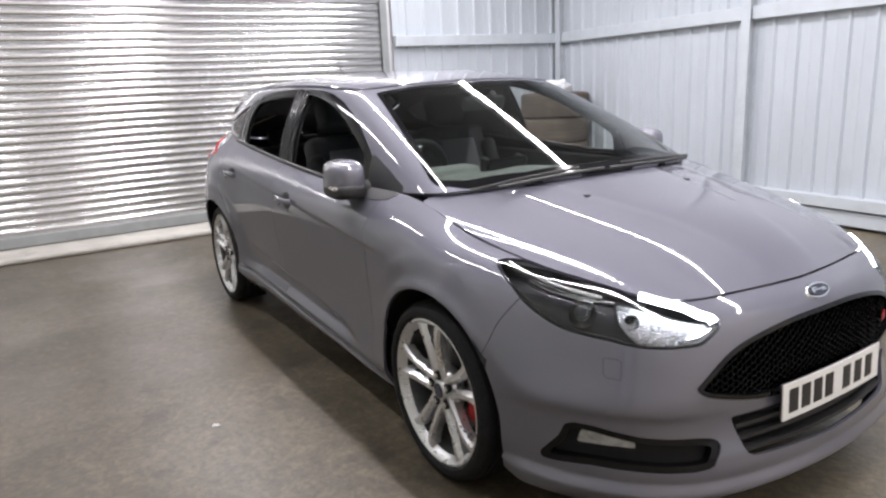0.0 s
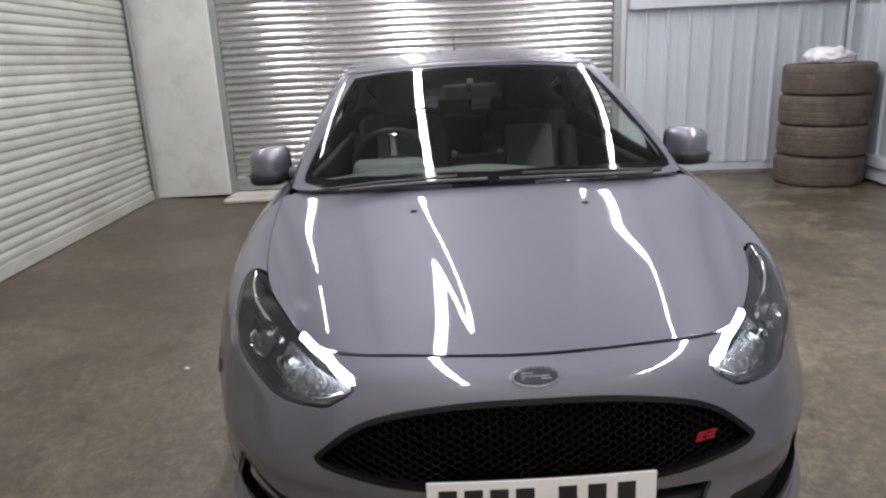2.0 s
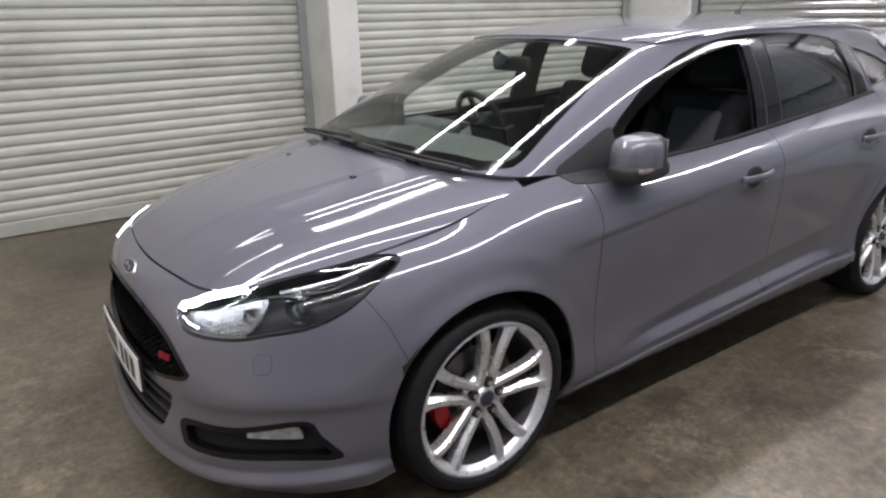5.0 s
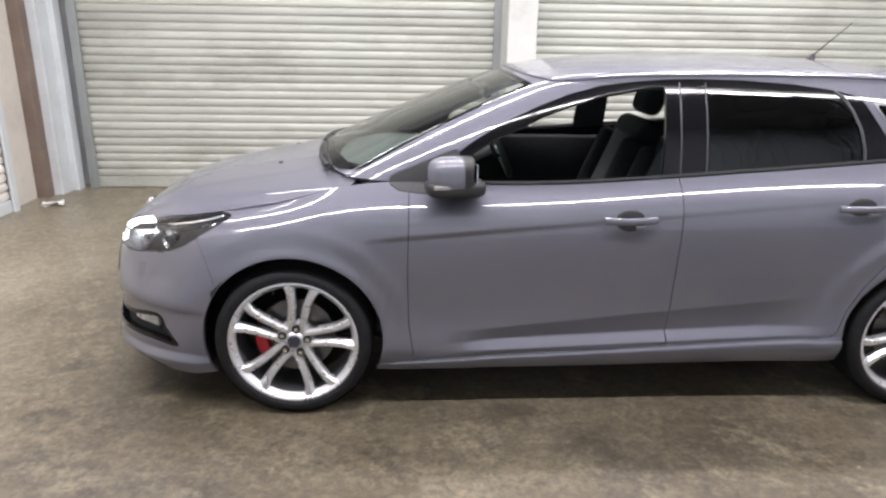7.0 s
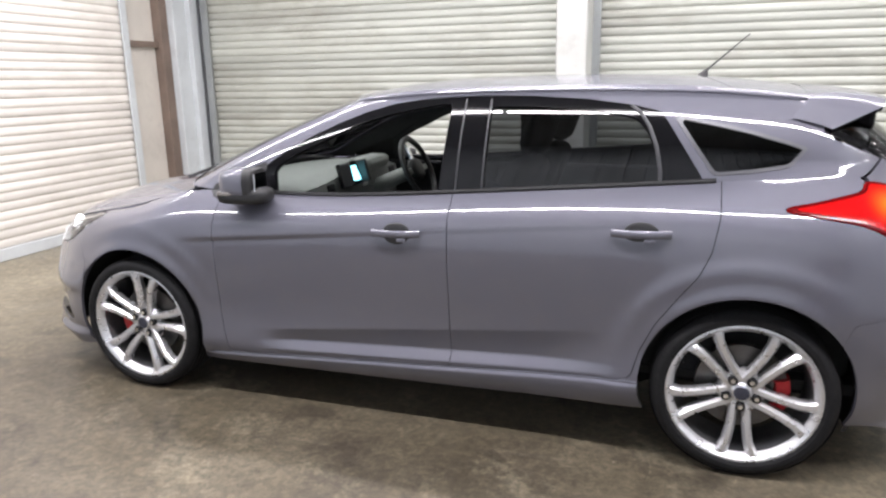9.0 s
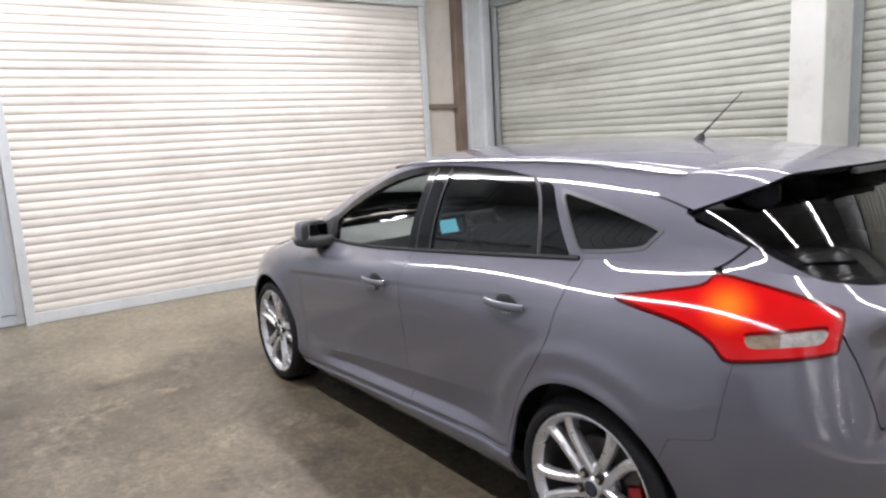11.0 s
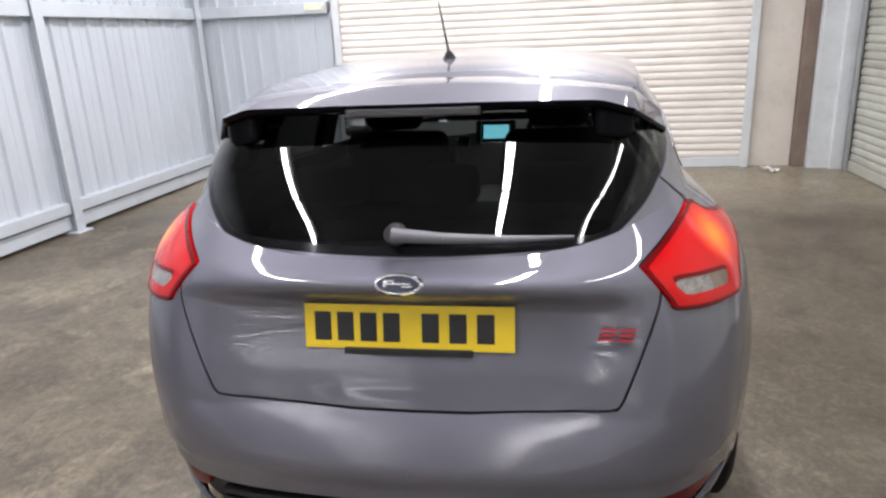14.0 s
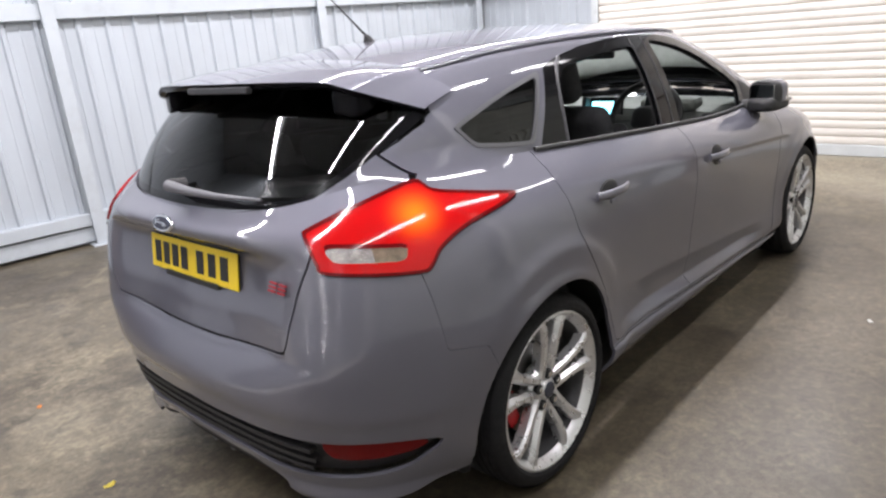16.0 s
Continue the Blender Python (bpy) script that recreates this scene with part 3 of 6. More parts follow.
def dress_side(p):
    """Arch flares, the waist crease, the scallop over the sill and the step of the skirt."""
    x, y, z = p[..., 0], p[..., 1].copy(), p[..., 2]
    side = smooth01((1.80 - x) / 0.15) * smooth01((x + 1.95) / 0.15)
    for ax, bulge in ((AXLE, 0.006), (-AXLE, 0.013)):
        d = np.hypot(x - ax, z - 0.332)
        y += side * (0.012 * np.exp(-((d - 0.365) / 0.030) ** 2) + bulge * np.exp(-(np.maximum(d - 0.455, 0) / 0.035) ** 2 - (np.minimum(d - 0.455, 0) / 0.12) ** 2)) * smooth01((z - 0.2) / 0.1)
    line = 0.842 - 0.083 * x
    d = z - line
    on = smooth01((1.06 - x) / 0.18) * smooth01((x + 1.35) / 0.6)
    step = smooth01((d + 0.012) / 0.020)
    y += on * (0.0032 * np.exp(-np.maximum(d, 0) / 0.05) * step - 0.0062 * np.exp(np.minimum(d, 0) / 0.06) * (1 - step)) * smooth01((0.15 - np.abs(d)) / 0.1) * (0.4 + 0.6 * smooth01((x + 0.1) / 0.7))
    on = smooth01((0.74 - x) / 0.30) * smooth01((x + 0.95) / 0.40)
    crease, valley, foot = 0.426 - 0.096 * x, 0.340 - 0.042 * x, 0.301 - 0.045 * x
    y += on * (0.028 * np.clip((valley - z) / 0.04, 0, 1) - 0.032 * np.clip((crease - z) / (crease - valley), 0, 1) - 0.005 * smooth01((foot - z) / 0.01))
    sill = 0.276 - 0.0533 * x
    y += 0.014 * smooth01((sill - z + 0.006) / 0.020) * smooth01((1.05 - np.abs(x)) / 0.15)
    out = p.copy()
    out[..., 1] = y
    # the tailgate: a fold under the badge, a plate panel, a lower panel turned in, then the bumper's ledge
    for row in out:
        mid = abs(np.interp(0.75, row[:, 2], row[:, 1]))
        weight = smooth01((0.58 - mid) / 0.18)
        if row[-1, 0] > -1.6 or weight <= 0:
            continue
        up = row[:, 2]
        high, ledge = np.interp(0.935, up, row[:, 0]), np.interp(0.49, up, row[:, 0])
        flat = high + np.interp(up, (0.632, 0.730, 0.905, 0.935), (-0.003, -0.016, 0.003, 0.0))
        ramp = np.clip((up - 0.49) / 0.142, 0, 1)
        want = np.where(up > 0.632, flat, ledge + (high - 0.003 - ledge) * ramp ** 2)
        row[:, 0] += (want - row[:, 0]) * weight * (up > 0.49) * (up < 0.935)
        # the ridge that carries the badge stands out over the recess of the number plate
        ridge = np.interp(up, (0.905, 0.935, 0.952, 0.974, 1.0), (0.0, -0.016, -0.026, -0.038, 0.0)) * weight
        ridge += np.interp(up, (0.632, 0.70, 0.79, 0.902, 0.930), (0.0, 0.024, 0.049, 0.055, 0.0)) * smooth01((0.50 - mid) / 0.19)
        ridge = np.convolve(np.pad(ridge, 2, "edge"), np.ones(5) / 5, "valid")
        ridge[-2:] *= (0.5, 0.0)
        row[:, 0] += ridge
    tail = smooth01((-1.70 - out[..., 0]) / 0.15)
    for _ in range(24):
        soft = out.copy()
        soft[1:-1] = (out[:-2] + 2 * out[1:-1] + out[2:]) / 4
        out += (soft - out) * tail[..., None]
    # creases round the nose and the tail
    n = np.cross(np.gradient(out, axis=0), np.gradient(out, axis=1))
    n /= np.linalg.norm(n, axis=-1, keepdims=True) + 1e-12
    n *= np.where(n[..., 0] * x > 0, 1.0, -1.0)[..., None]
    for _ in range(6):
        n[1:-1] = (n[:-2] + 2 * n[1:-1] + n[2:]) / 4
        n[:, 1:-1] = (n[:, :-2] + 2 * n[:, 1:-1] + n[:, 2:]) / 4
    f = z - 0.452
    nose = smooth01((x - 1.66) / 0.12) * smooth01((np.abs(out[..., 1]) - 0.40) / 0.22)
    amp = nose * 0.013 * np.where(f > 0, np.exp(-(f / 0.075) ** 2), np.exp(-(f / 0.012) ** 2))
    f = z - 0.468
    tail = smooth01((-1.72 - x) / 0.15)
    amp += tail * 0.007 * np.where(f > 0, np.exp(-(f / 0.07) ** 2), np.exp(-(f / 0.012) ** 2))
    amp += smooth01((x - 1.62) / 0.12) * 0.027 * smooth01((0.245 - z) / 0.016)
    amp += tail * 0.023 * smooth01((0.218 - z) / 0.016) * smooth01((np.abs(out[..., 1]) - 0.30) / 0.1)
    return out + n * amp[..., None]


SKIRT = dress_side(bnet(np.array(COLUMNS), 14, 20))

# the glasshouse, from the cowl and waist up to the roof's edge
GLASS = []


def glass_station(low, plan, bulge=0.02, top=None):
    lo, hi = np.array(low, float), np.array((*plan, 0.0), float)
    hi[2] = roof_z(hi[0], hi[1]) - 0.006 if top is None else top
    side = np.array((0.55, 0.8, 0.25)) if lo[0] > 0.9 else np.array((-0.7, 0.5, 0.5)) if lo[0] < -1.6 else np.array((0.0, 0.93, 0.36))
    if abs(lo[1]) < 0.62:
        side = np.array((0.42 if lo[0] > 0 else -0.68, 0.25 * lo[1], 0.9 if lo[0] > 0 else 0.72))
    col = [lo + (hi - lo) * t + side * bulge * 4 * t * (1 - t) for t in np.linspace(0, 1, 6)]
    GLASS.append(np.array(col))


glass_station((1.285, 0, 1.000), (0.385, 0), 0.012)
glass_station((1.250, 0.35, 0.993), (0.365, 0.30), 0.014)
glass_station((1.150, 0.60, 0.978), (0.305, 0.50), 0.018)
glass_station((0.995, 0.735, 0.968), (0.215, 0.575), 0.022)
glass_station((0.55, 0.765, 0.957), (0.03, 0.604), 0.021)
glass_station((0.10, 0.777, 0.977), (-0.17, 0.615), 0.022)
glass_station((-0.30, 0.782, 1.001), (-0.42, 0.619), 0.022)
glass_station((-0.70, 0.775, 1.031), (-0.70, 0.617), 0.022)
glass_station((-1.10, 0.753, 1.060), (-1.00, 0.611), 0.022)
glass_station((-1.42, 0.718, 1.080), (-1.27, 0.594), 0.023)
glass_station((-1.72, 0.640, 1.082), (-1.50, 0.555), 0.028)
glass_station((-1.895, 0.475, 1.042), (-1.60, 0.42), 0.028)
glass_station((-1.972, 0.24, 1.011), (-1.65, 0.22), 0.025)
glass_station((-1.985, 0, 1.004), (-1.665, 0), 0.024)
HOUSE = bnet(np.array(GLASS), 16, 14)
for strip in HOUSE:                           # behind the doors the pillar grows out of the shoulder without a joint
    fade = float(smooth01((-1.05 - strip[0, 0]) / 0.15) * smooth01((strip[0, 0] + 1.88) / 0.10))
    if fade > 0:
        line = SKIRT[:, -1]
        a, e = line[:-1], line[1:] - line[:-1]
        t = np.clip(((strip[0] - a) * e).sum(1) / ((e * e).sum(1) + 1e-12), 0, 1)
        foot = a + e * t[:, None]
        shift = foot[((foot - strip[0]) ** 2).sum(1).argmin()] - strip[0]
        strip[:14] += shift * fade * (1 - smooth01(np.arange(14) / 14))[:, None]
ROOF_RIM, WAIST_RIM = HOUSE[:, -1], SKIRT[:, -1]


def grid_mesh(p, flip=False, smooth=0):
    """Positions, normals and triangles of a surface grid."""
    nu, nv = p.shape[:2]
    n = np.cross(np.gradient(p, axis=0), np.gradient(p, axis=1))
    ends = smooth01((np.abs(p[..., :1]) - 1.5) / 0.2)      # the nose and the tail flow softly, the flanks keep their creases
    for _ in range(smooth):
        soft = n.copy()
        for _ in range(14):
            soft[1:-1] = (soft[:-2] + 2 * soft[1:-1] + soft[2:]) / 4
        soft[:, 1:-1] = (soft[:, :-2] + 2 * soft[:, 1:-1] + soft[:, 2:]) / 4
        n = n + (soft - n) * ends
    n /= np.linalg.norm(n, axis=-1, keepdims=True) + 1e-12
    idx = np.arange(nu * nv).reshape(nu, nv)
    a, b, c, d = idx[:-1, :-1].ravel(), idx[1:, :-1].ravel(), idx[1:, 1:].ravel(), idx[:-1, 1:].ravel()
    tri = np.concatenate([np.stack([a, b, c], 1), np.stack([a, c, d], 1)])
    if flip:
        n, tri = -n, tri[:, ::-1]
    return np.concatenate([p.reshape(-1, 3), n.reshape(-1, 3)], 1), tri


def field(fun, x0, x1, y0, y1, step=0.014):
    xs, ys = np.arange(x0, x1 + step, step), np.linspace(y0, y1, int(round((y1 - y0) / step)) + 1)
    x, y = np.meshgrid(xs, ys, indexing="ij")
    return grid_mesh(np.stack([x, y, fun(x, y)], -1))


# ---- the car: cutting panels out of the surfaces ----
def split(patch, val):
    """The patch cut along val = 0: the part where val < 0 and the rest."""
    A, T = patch
    s = val < 0
    k = s[T].sum(1)
    pieces = {True: [T[k == 3]], False: [T[k == 0]]}
    extra, count = [], len(A)
    keys = []
    for lone_in, kk in ((True, 1), (False, 2)):
        M = T[k == kk]
        if not len(M):
            continue
        lone = (s[M] == lone_in).argmax(1)
        r = np.arange(len(M))
        a, b, c = M[r, lone], M[r, (lone + 1) % 3], M[r, (lone + 2) % 3]
        keys.append((lone_in, a, b, c))
    if not keys:
        return tuple((A, np.concatenate(pieces[w])) for w in (True, False))
    ea = np.concatenate([np.concatenate([a, a]) for _, a, b, c in keys])
    eb = np.concatenate([np.concatenate([b, c]) for _, a, b, c in keys])
    lo, hi = np.minimum(ea, eb), np.maximum(ea, eb)
    uniq, inv = np.unique(lo * len(A) + hi, return_inverse=True)
    lo, hi = uniq // len(A), uniq % len(A)
    w = (val[lo] / (val[lo] - val[hi] + 1e-15))[:, None]
    A2 = np.concatenate([A, A[lo] + (A[hi] - A[lo]) * w])
    at = 0
    for lone_in, a, b, c in keys:
        n = len(a)
        p1, p2 = inv[at:at + n] + count, inv[at + n:at + 2 * n] + count
        at += 2 * n
        pieces[lone_in].append(np.stack([a, p1, p2], 1))
        pieces[not lone_in] += [np.stack([p1, b, c], 1), np.stack([p1, c, p2], 1)]
    return tuple((A2, np.concatenate(pieces[w])) for w in (True, False))


def curved(poly, sub=5):
    """A closed outline rounded through its points."""
    p = np.array(poly, float)
    out = []
    for i in range(len(p)):
        a, b, c, d = p[i - 1], p[i], p[(i + 1) % len(p)], p[(i + 2) % len(p)]
        for k in range(sub):
            t = k / sub
            out.append(0.5 * (2 * b + (c - a) * t + (2 * a - 5 * b + 4 * c - d) * t * t + (3 * b - a - 3 * c + d) * t ** 3))
    return np.array(out)


def inside(u, v, poly):
    """The signed distance to a closed outline, negative within."""
    p = np.stack([u, v], 1)
    best, odd = np.full(len(p), 1e9), np.zeros(len(p), bool)
    q = np.array(poly, float)
    for a, b in zip(q, np.roll(q, -1, 0)):
        e, w = b - a, p - a
        t = np.clip(w @ e / (e @ e + 1e-15), 0, 1)
        best = np.minimum(best, np.hypot(*(w - t[:, None] * e).T))
        cross = ((a[1] > p[:, 1]) != (b[1] > p[:, 1])) & (p[:, 0] < (b[0] - a[0]) * (p[:, 1] - a[1]) / (b[1] - a[1] + 1e-15) + a[0])
        odd ^= cross
    return np.where(odd, -best, best)


def mirrored(patch):
    A, T = patch
    return A * np.array([1, -1, 1, 1, -1, 1]), T[:, ::-1]


def joined(*patches):
    As, Ts, n = [], [], 0
    for A, T in patches:
        As.append(A)
        Ts.append(T + n)
        n += len(A)
    return np.concatenate(As), np.concatenate(Ts)


def both(patch):
    return joined(patch, mirrored(patch))


def offset(patch, d):
    A, T = patch
    B = A.copy()
    B[:, :3] += A[:, 3:] * d
    return B, T


def sheet(name, patch, mat, parent, label="", edge=0.012, lift=0.0):
    """A panel with smooth normals and a turned-in edge."""
    A, T = offset(patch, lift)
    used, T = np.unique(T, return_inverse=True)
    A, T = A[used], T.reshape(-1, 3)
    V, N, F = A[:, :3], A[:, 3:] / (np.linalg.norm(A[:, 3:], axis=1, keepdims=True) + 1e-12), T
    if edge:
        e = np.concatenate([T[:, [0, 1]], T[:, [1, 2]], T[:, [2, 0]]])
        key = np.sort(e, 1)
        _, first, cnt = np.unique(key[:, 0] * len(A) + key[:, 1], return_index=True, return_counts=True)
        e = e[first[cnt == 1]]
        e = e[~((np.abs(V[e[:, 0], 1]) < 1e-5) & (np.abs(V[e[:, 1], 1]) < 1e-5))]
        a, b = e[:, 0], e[:, 1]
        out = np.cross(V[b] - V[a], N[a])
        out /= np.linalg.norm(out, axis=1, keepdims=True) + 1e-12
        n0, m = len(V), len(a)
        V = np.concatenate([V, V[a], V[b], V[b] - N[b] * edge, V[a] - N[a] * edge])
        N = np.concatenate([N, out, out, out, out])
        i = n0 + np.arange(m)
        F = np.concatenate([F, np.stack([i + m, i, i + 3 * m], 1), np.stack([i + m, i + 3 * m, i + 2 * m], 1)])
    me = bpy.data.meshes.new(name)
    me.from_pydata(V.tolist(), [], F.tolist())
    me.materials.append(mat)
    me.shade_smooth()
    me.normals_split_custom_set_from_vertices(N.tolist())
    ob = new(name, me)
    ob.parent = parent
    return tagged(ob, label)


GAP = 0.0017
F_IN, F_DIR = np.array((2.11, 0.425)), np.array((-0.845, 0.534))      # along the headlight
R_IN, R_DIR = np.array((-1.967, 0.565)), np.array((0.914, 0.404))     # along the tail light


def along_front(A):
    return (A[:, 0] - F_IN[0]) * F_DIR[0] + (np.abs(A[:, 1]) - F_IN[1]) * F_DIR[1]


def along_rear(A):
    return (A[:, 0] - R_IN[0]) * R_DIR[0] + (np.abs(A[:, 1]) - R_IN[1]) * R_DIR[1]


HEADLIGHT = curved(((-0.004, 0.688), (0.017, 0.655), (0.050, 0.640), (0.18, 0.638), (0.27, 0.650), (0.40, 0.670), (0.505, 0.716), (0.573, 0.766), (0.643, 0.820), (0.560, 0.824), (0.460, 0.812), (0.276, 0.781), (0.056, 0.722)))
GRILLE = curved(((-0.163, 0.664), (0.0, 0.668), (0.163, 0.664), (0.314, 0.644), (0.418, 0.610), (0.508, 0.540), (0.518, 0.520), (0.485, 0.498), (0.336, 0.464), (0.2, 0.455), (0, 0.453), (-0.2, 0.455)))
INTAKE = ((-0.42, 0.425), (0.415, 0.425), (0.372, 0.315), (0.345, 0.298), (0, 0.285), (-0.345, 0.298))
FOG = curved(((-0.008, 0.373), (0.17, 0.386), (0.362, 0.409), (0.405, 0.36), (0.465, 0.276), (0.30, 0.286), (0.028, 0.284), (-0.019, 0.308)), 3)
FOG_LENS = ((0.192, 0.384), (0.337, 0.393), (0.354, 0.348), (0.188, 0.350))
WASHER = ((0.235, 0.602), (0.285, 0.604), (0.281, 0.552), (0.232, 0.548))
TAIL = curved(((0.622, 0.986), (0.494, 1.018), (0.36, 1.046), (0.318, 1.074), (0.165, 1.040), (0.023, 0.992), (0.004, 0.970), (0.014, 0.905), (0.034, 0.884), (0.254, 0.861), (0.292, 0.872), (0.330, 0.912), (0.425, 0.950)), 4)
REVERSE = ((0.240, 0.924), (0.232, 0.929), (0.062, 0.946), (0.046, 0.945), (0.041, 0.936), (0.052, 0.916), (0.062, 0.911), (0.215, 0.898), (0.228, 0.903))
TAILGATE = ((-0.1, 0.632), (0.15, 0.632), (0.35, 0.641), (0.47, 0.653), (0.498, 0.660), (0.510, 0.680), (0.548, 0.785), (0.587, 0.900), (0.60, 0.985), (0.662, 1.058), (0.687, 1.074), (0.611, 1.146), (0.632, 1.173), (0.645, 1.207), (0.645, 1.25), (0.62, 1.45), (-0.1, 1.45))
REAR_GLASS = curved(((-0.387, 1.024), (0, 1.012), (0.387, 1.024), (0.465, 1.030), (0.520, 1.060), (0.572, 1.102), (0.606, 1.144), (0.628, 1.175), (0.640, 1.207), (0.640, 1.25), (0.61, 1.30), (0.50, 1.35), (0, 1.37), (-0.5, 1.35)), 4)
INSERT = curved(((-0.14, 0.400), (0.14, 0.400), (0.55, 0.401), (0.70, 0.401), (0.795, 0.385), (0.812, 0.368), (0.78, 0.33), (0.70, 0.285), (0.42, 0.264), (0.30, 0.276), (0.2, 0.290), (0, 0.294), (-0.2, 0.290)), 4)
REFLECTOR = curved(((0.585, 0.405), (0.70, 0.402), (0.790, 0.377), (0.745, 0.346), (0.60, 0.346)), 4)
FRONT_WINDOW = ((0.590, 0.930), (0.612, 1.055), (0.600, 1.078), (0.5, 1.136), (0.397, 1.180), (0.324, 1.218), (0.195, 1.266), (0.072, 1.300), (-0.03, 1.320), (-0.13, 1.335), (-0.172, 1.336), (-0.180, 1.326), (-0.152, 0.930))
REAR_WINDOW = ((-0.345, 1.002), (-0.345, 1.316), (-0.356, 1.326), (-0.5, 1.325), (-0.7, 1.313), (-0.86, 1.298), (-0.905, 1.283), (-0.945, 1.238), (-0.975, 1.176), (-0.990, 1.100), (-0.990, 1.058), (-0.7, 1.033))
# gloss black round both door windows, from the mirror to the rear edge of the door
DOOR_TRIM = ((0.68, 0.90), (0.655, 1.08), (0.626, 1.103), (0.586, 1.128), (0.46, 1.200), (0.333, 1.256), (0.207, 1.303), (0.079, 1.337), (-0.045, 1.354), (-0.17, 1.364), (-0.3, 1.368), (-0.5, 1.366), (-0.72, 1.353), (-0.88, 1.332), (-0.975, 1.311), (-0.996, 1.300), (-1.138, 1.082), (-1.15, 1.05), (-1.15, 0.90))
QUARTER = ((-1.026, 1.299), (-1.172, 1.092), (-1.183, 1.086), (-1.30, 1.097), (-1.41, 1.114), (-1.432, 1.122), (-1.478, 1.176), (-1.478, 1.184), (-1.42, 1.205), (-1.3, 1.240), (-1.2, 1.264))
WINDSCREEN = ((1.30, -0.1), (1.285, 0.1), (1.250, 0.36), (1.150, 0.588), (1.070, 0.668), (1.02, 0.672), (0.345, 0.528), (0.372, 0.40), (0.398, 0.2), (0.404, 0.0), (0.404, -0.1))
BONNET = ((1.24, -0.1), (1.245, 0.1), (1.215, 0.35), (1.13, 0.56), (1.06, 0.66))


def v_front(A):
    return np.where(A[:, 0] > 1.3, -9.0, 9.0)


def v_rear(A):
    return np.where(A[:, 0] < -1.3, -9.0, 9.0)


def door_line(x):
    """The lower edge of the doors."""
    return 0.276 - 0.0533 * x


FRONT_DOOR = ((0.848, 1.2), (0.858, 0.90), (0.863, 0.60), (0.858, 0.40), (0.835, 0.243), (0.6, 0.254), (0.3, 0.267), (0.0, 0.281), (-0.222, 0.293), (-0.222, 1.2))
SAIL_LOW = ((0.60, 0.950), (0.66, 0.934), (0.80, 0.928), (0.90, 0.938), (0.935, 0.960), (0.935, 1.0), (0.60, 1.0))
REAR_DOOR = ((-0.222, 1.2), (-0.222, 0.293), (-0.6, 0.315), (-0.90, 0.331), (-0.935, 0.345), (-0.962, 0.45), (-1.01, 0.56), (-1.085, 0.672), (-1.15, 0.76), (-1.185, 0.84), (-1.207, 0.96), (-1.205, 1.2))
FRONT_BUMPER = ((1.60, 0.1), (1.615, 0.55), (1.655, 0.662), (1.70, 0.745), (1.80, 0.86), (2.4, 0.86), (2.4, 0.1))
REAR_BUMPER = ((-1.585, 0.1), (-1.60, 0.50), (-1.645, 0.622), (-1.76, 0.640), (-1.79, 0.87), (-1.90, 0.95), (-2.3, 0.95), (-2.3, 0.1))

skirt = grid_mesh(SKIRT, False, 3)
if (skirt[0][:, 1] * skirt[0][:, 4]).sum() < 0:
    skirt = grid_mesh(SKIRT, True, 3)
house = grid_mesh(HOUSE)
if (house[0][:, 1] * house[0][:, 4]).sum() < 0:
    house = grid_mesh(HOUSE, True)


# smooth flow from the shoulder into the rear pillar
def blend_normals(low, high, x_from):
    """Gives both sides of the joint the mean normal, fading out over a few rows."""
    nu, nv = SKIRT.shape[:2]
    mu, mv = HOUSE.shape[:2]
    ln, hn = low[0][:, 3:].reshape(nu, nv, 3), high[0][:, 3:].reshape(mu, mv, 3)
    lp, hp = SKIRT[:, -1], HOUSE[:, 0]
    ls, hs = ln[:, -1].copy(), hn[:, 0].copy()
    for pts, own, other, grid, last, other_pts in ((lp, ls, hs, ln, True, hp), (hp, hs, ls, hn, False, lp)):
        for i in range(len(pts)):
            if pts[i, 0] > x_from:
                continue
            j = np.argmin(((other_pts - pts[i]) ** 2).sum(1))
            mean = own[i] + other[j]
            mean /= np.linalg.norm(mean)
            for k in range(9):
                r = -1 - k if last else k
                w = (1 - k / 9) * smooth01((x_from - pts[i, 0]) / 0.25) * smooth01((pts[i, 0] + 1.84) / 0.10)
                grid[i, r] = grid[i, r] * (1 - w) + mean * w


blend_normals(skirt, house, -1.15)


def roof_slope(x):
    return float(roof_spine(x + 0.01) - roof_spine(x - 0.01)) / 0.02


def rounded_rim(low_rows=6):
    """Normals at the top of the door frames lean over towards the roof."""
    mu, mv = HOUSE.shape[:2]
    hn = house[0][:, 3:].reshape(mu, mv, 3)
    for i, p in enumerate(ROOF_RIM):
        if p[1] < 0.5 or not -1.5 < p[0] < 0.30:
            RIM_MEAN.append(None)
            continue
        up = np.array((-roof_slope(p[0]), 0.21, 1.0))
        mean = up / np.linalg.norm(up) + hn[i, -1] / np.linalg.norm(hn[i, -1])
        mean /= np.linalg.norm(mean)
        RIM_MEAN.append(mean)
        for k in range(low_rows):
            w = 1 - k / low_rows
            hn[i, -1 - k] = hn[i, -1 - k] * (1 - w) + mean * w


RIM_MEAN = []
rounded_rim()


def take(patch, fun, gap=GAP):
    """Cuts fun < 0 out of a patch, a joint's width on either side: the piece and the rest."""
    piece, _ = split(patch, fun(patch[0]) + gap)
    _, rest = split(patch, fun(patch[0]) - gap)
    return piece, rest


def f_poly(fu, fv, poly, extra=None):
    def f(A):
        d = inside(fu(A), fv(A), poly)
        return d if extra is None else np.maximum(d, extra(A))
    return f


ax_x, ax_y, ax_z = (lambda A: A[:, 0]), (lambda A: np.abs(A[:, 1])), (lambda A: A[:, 2])


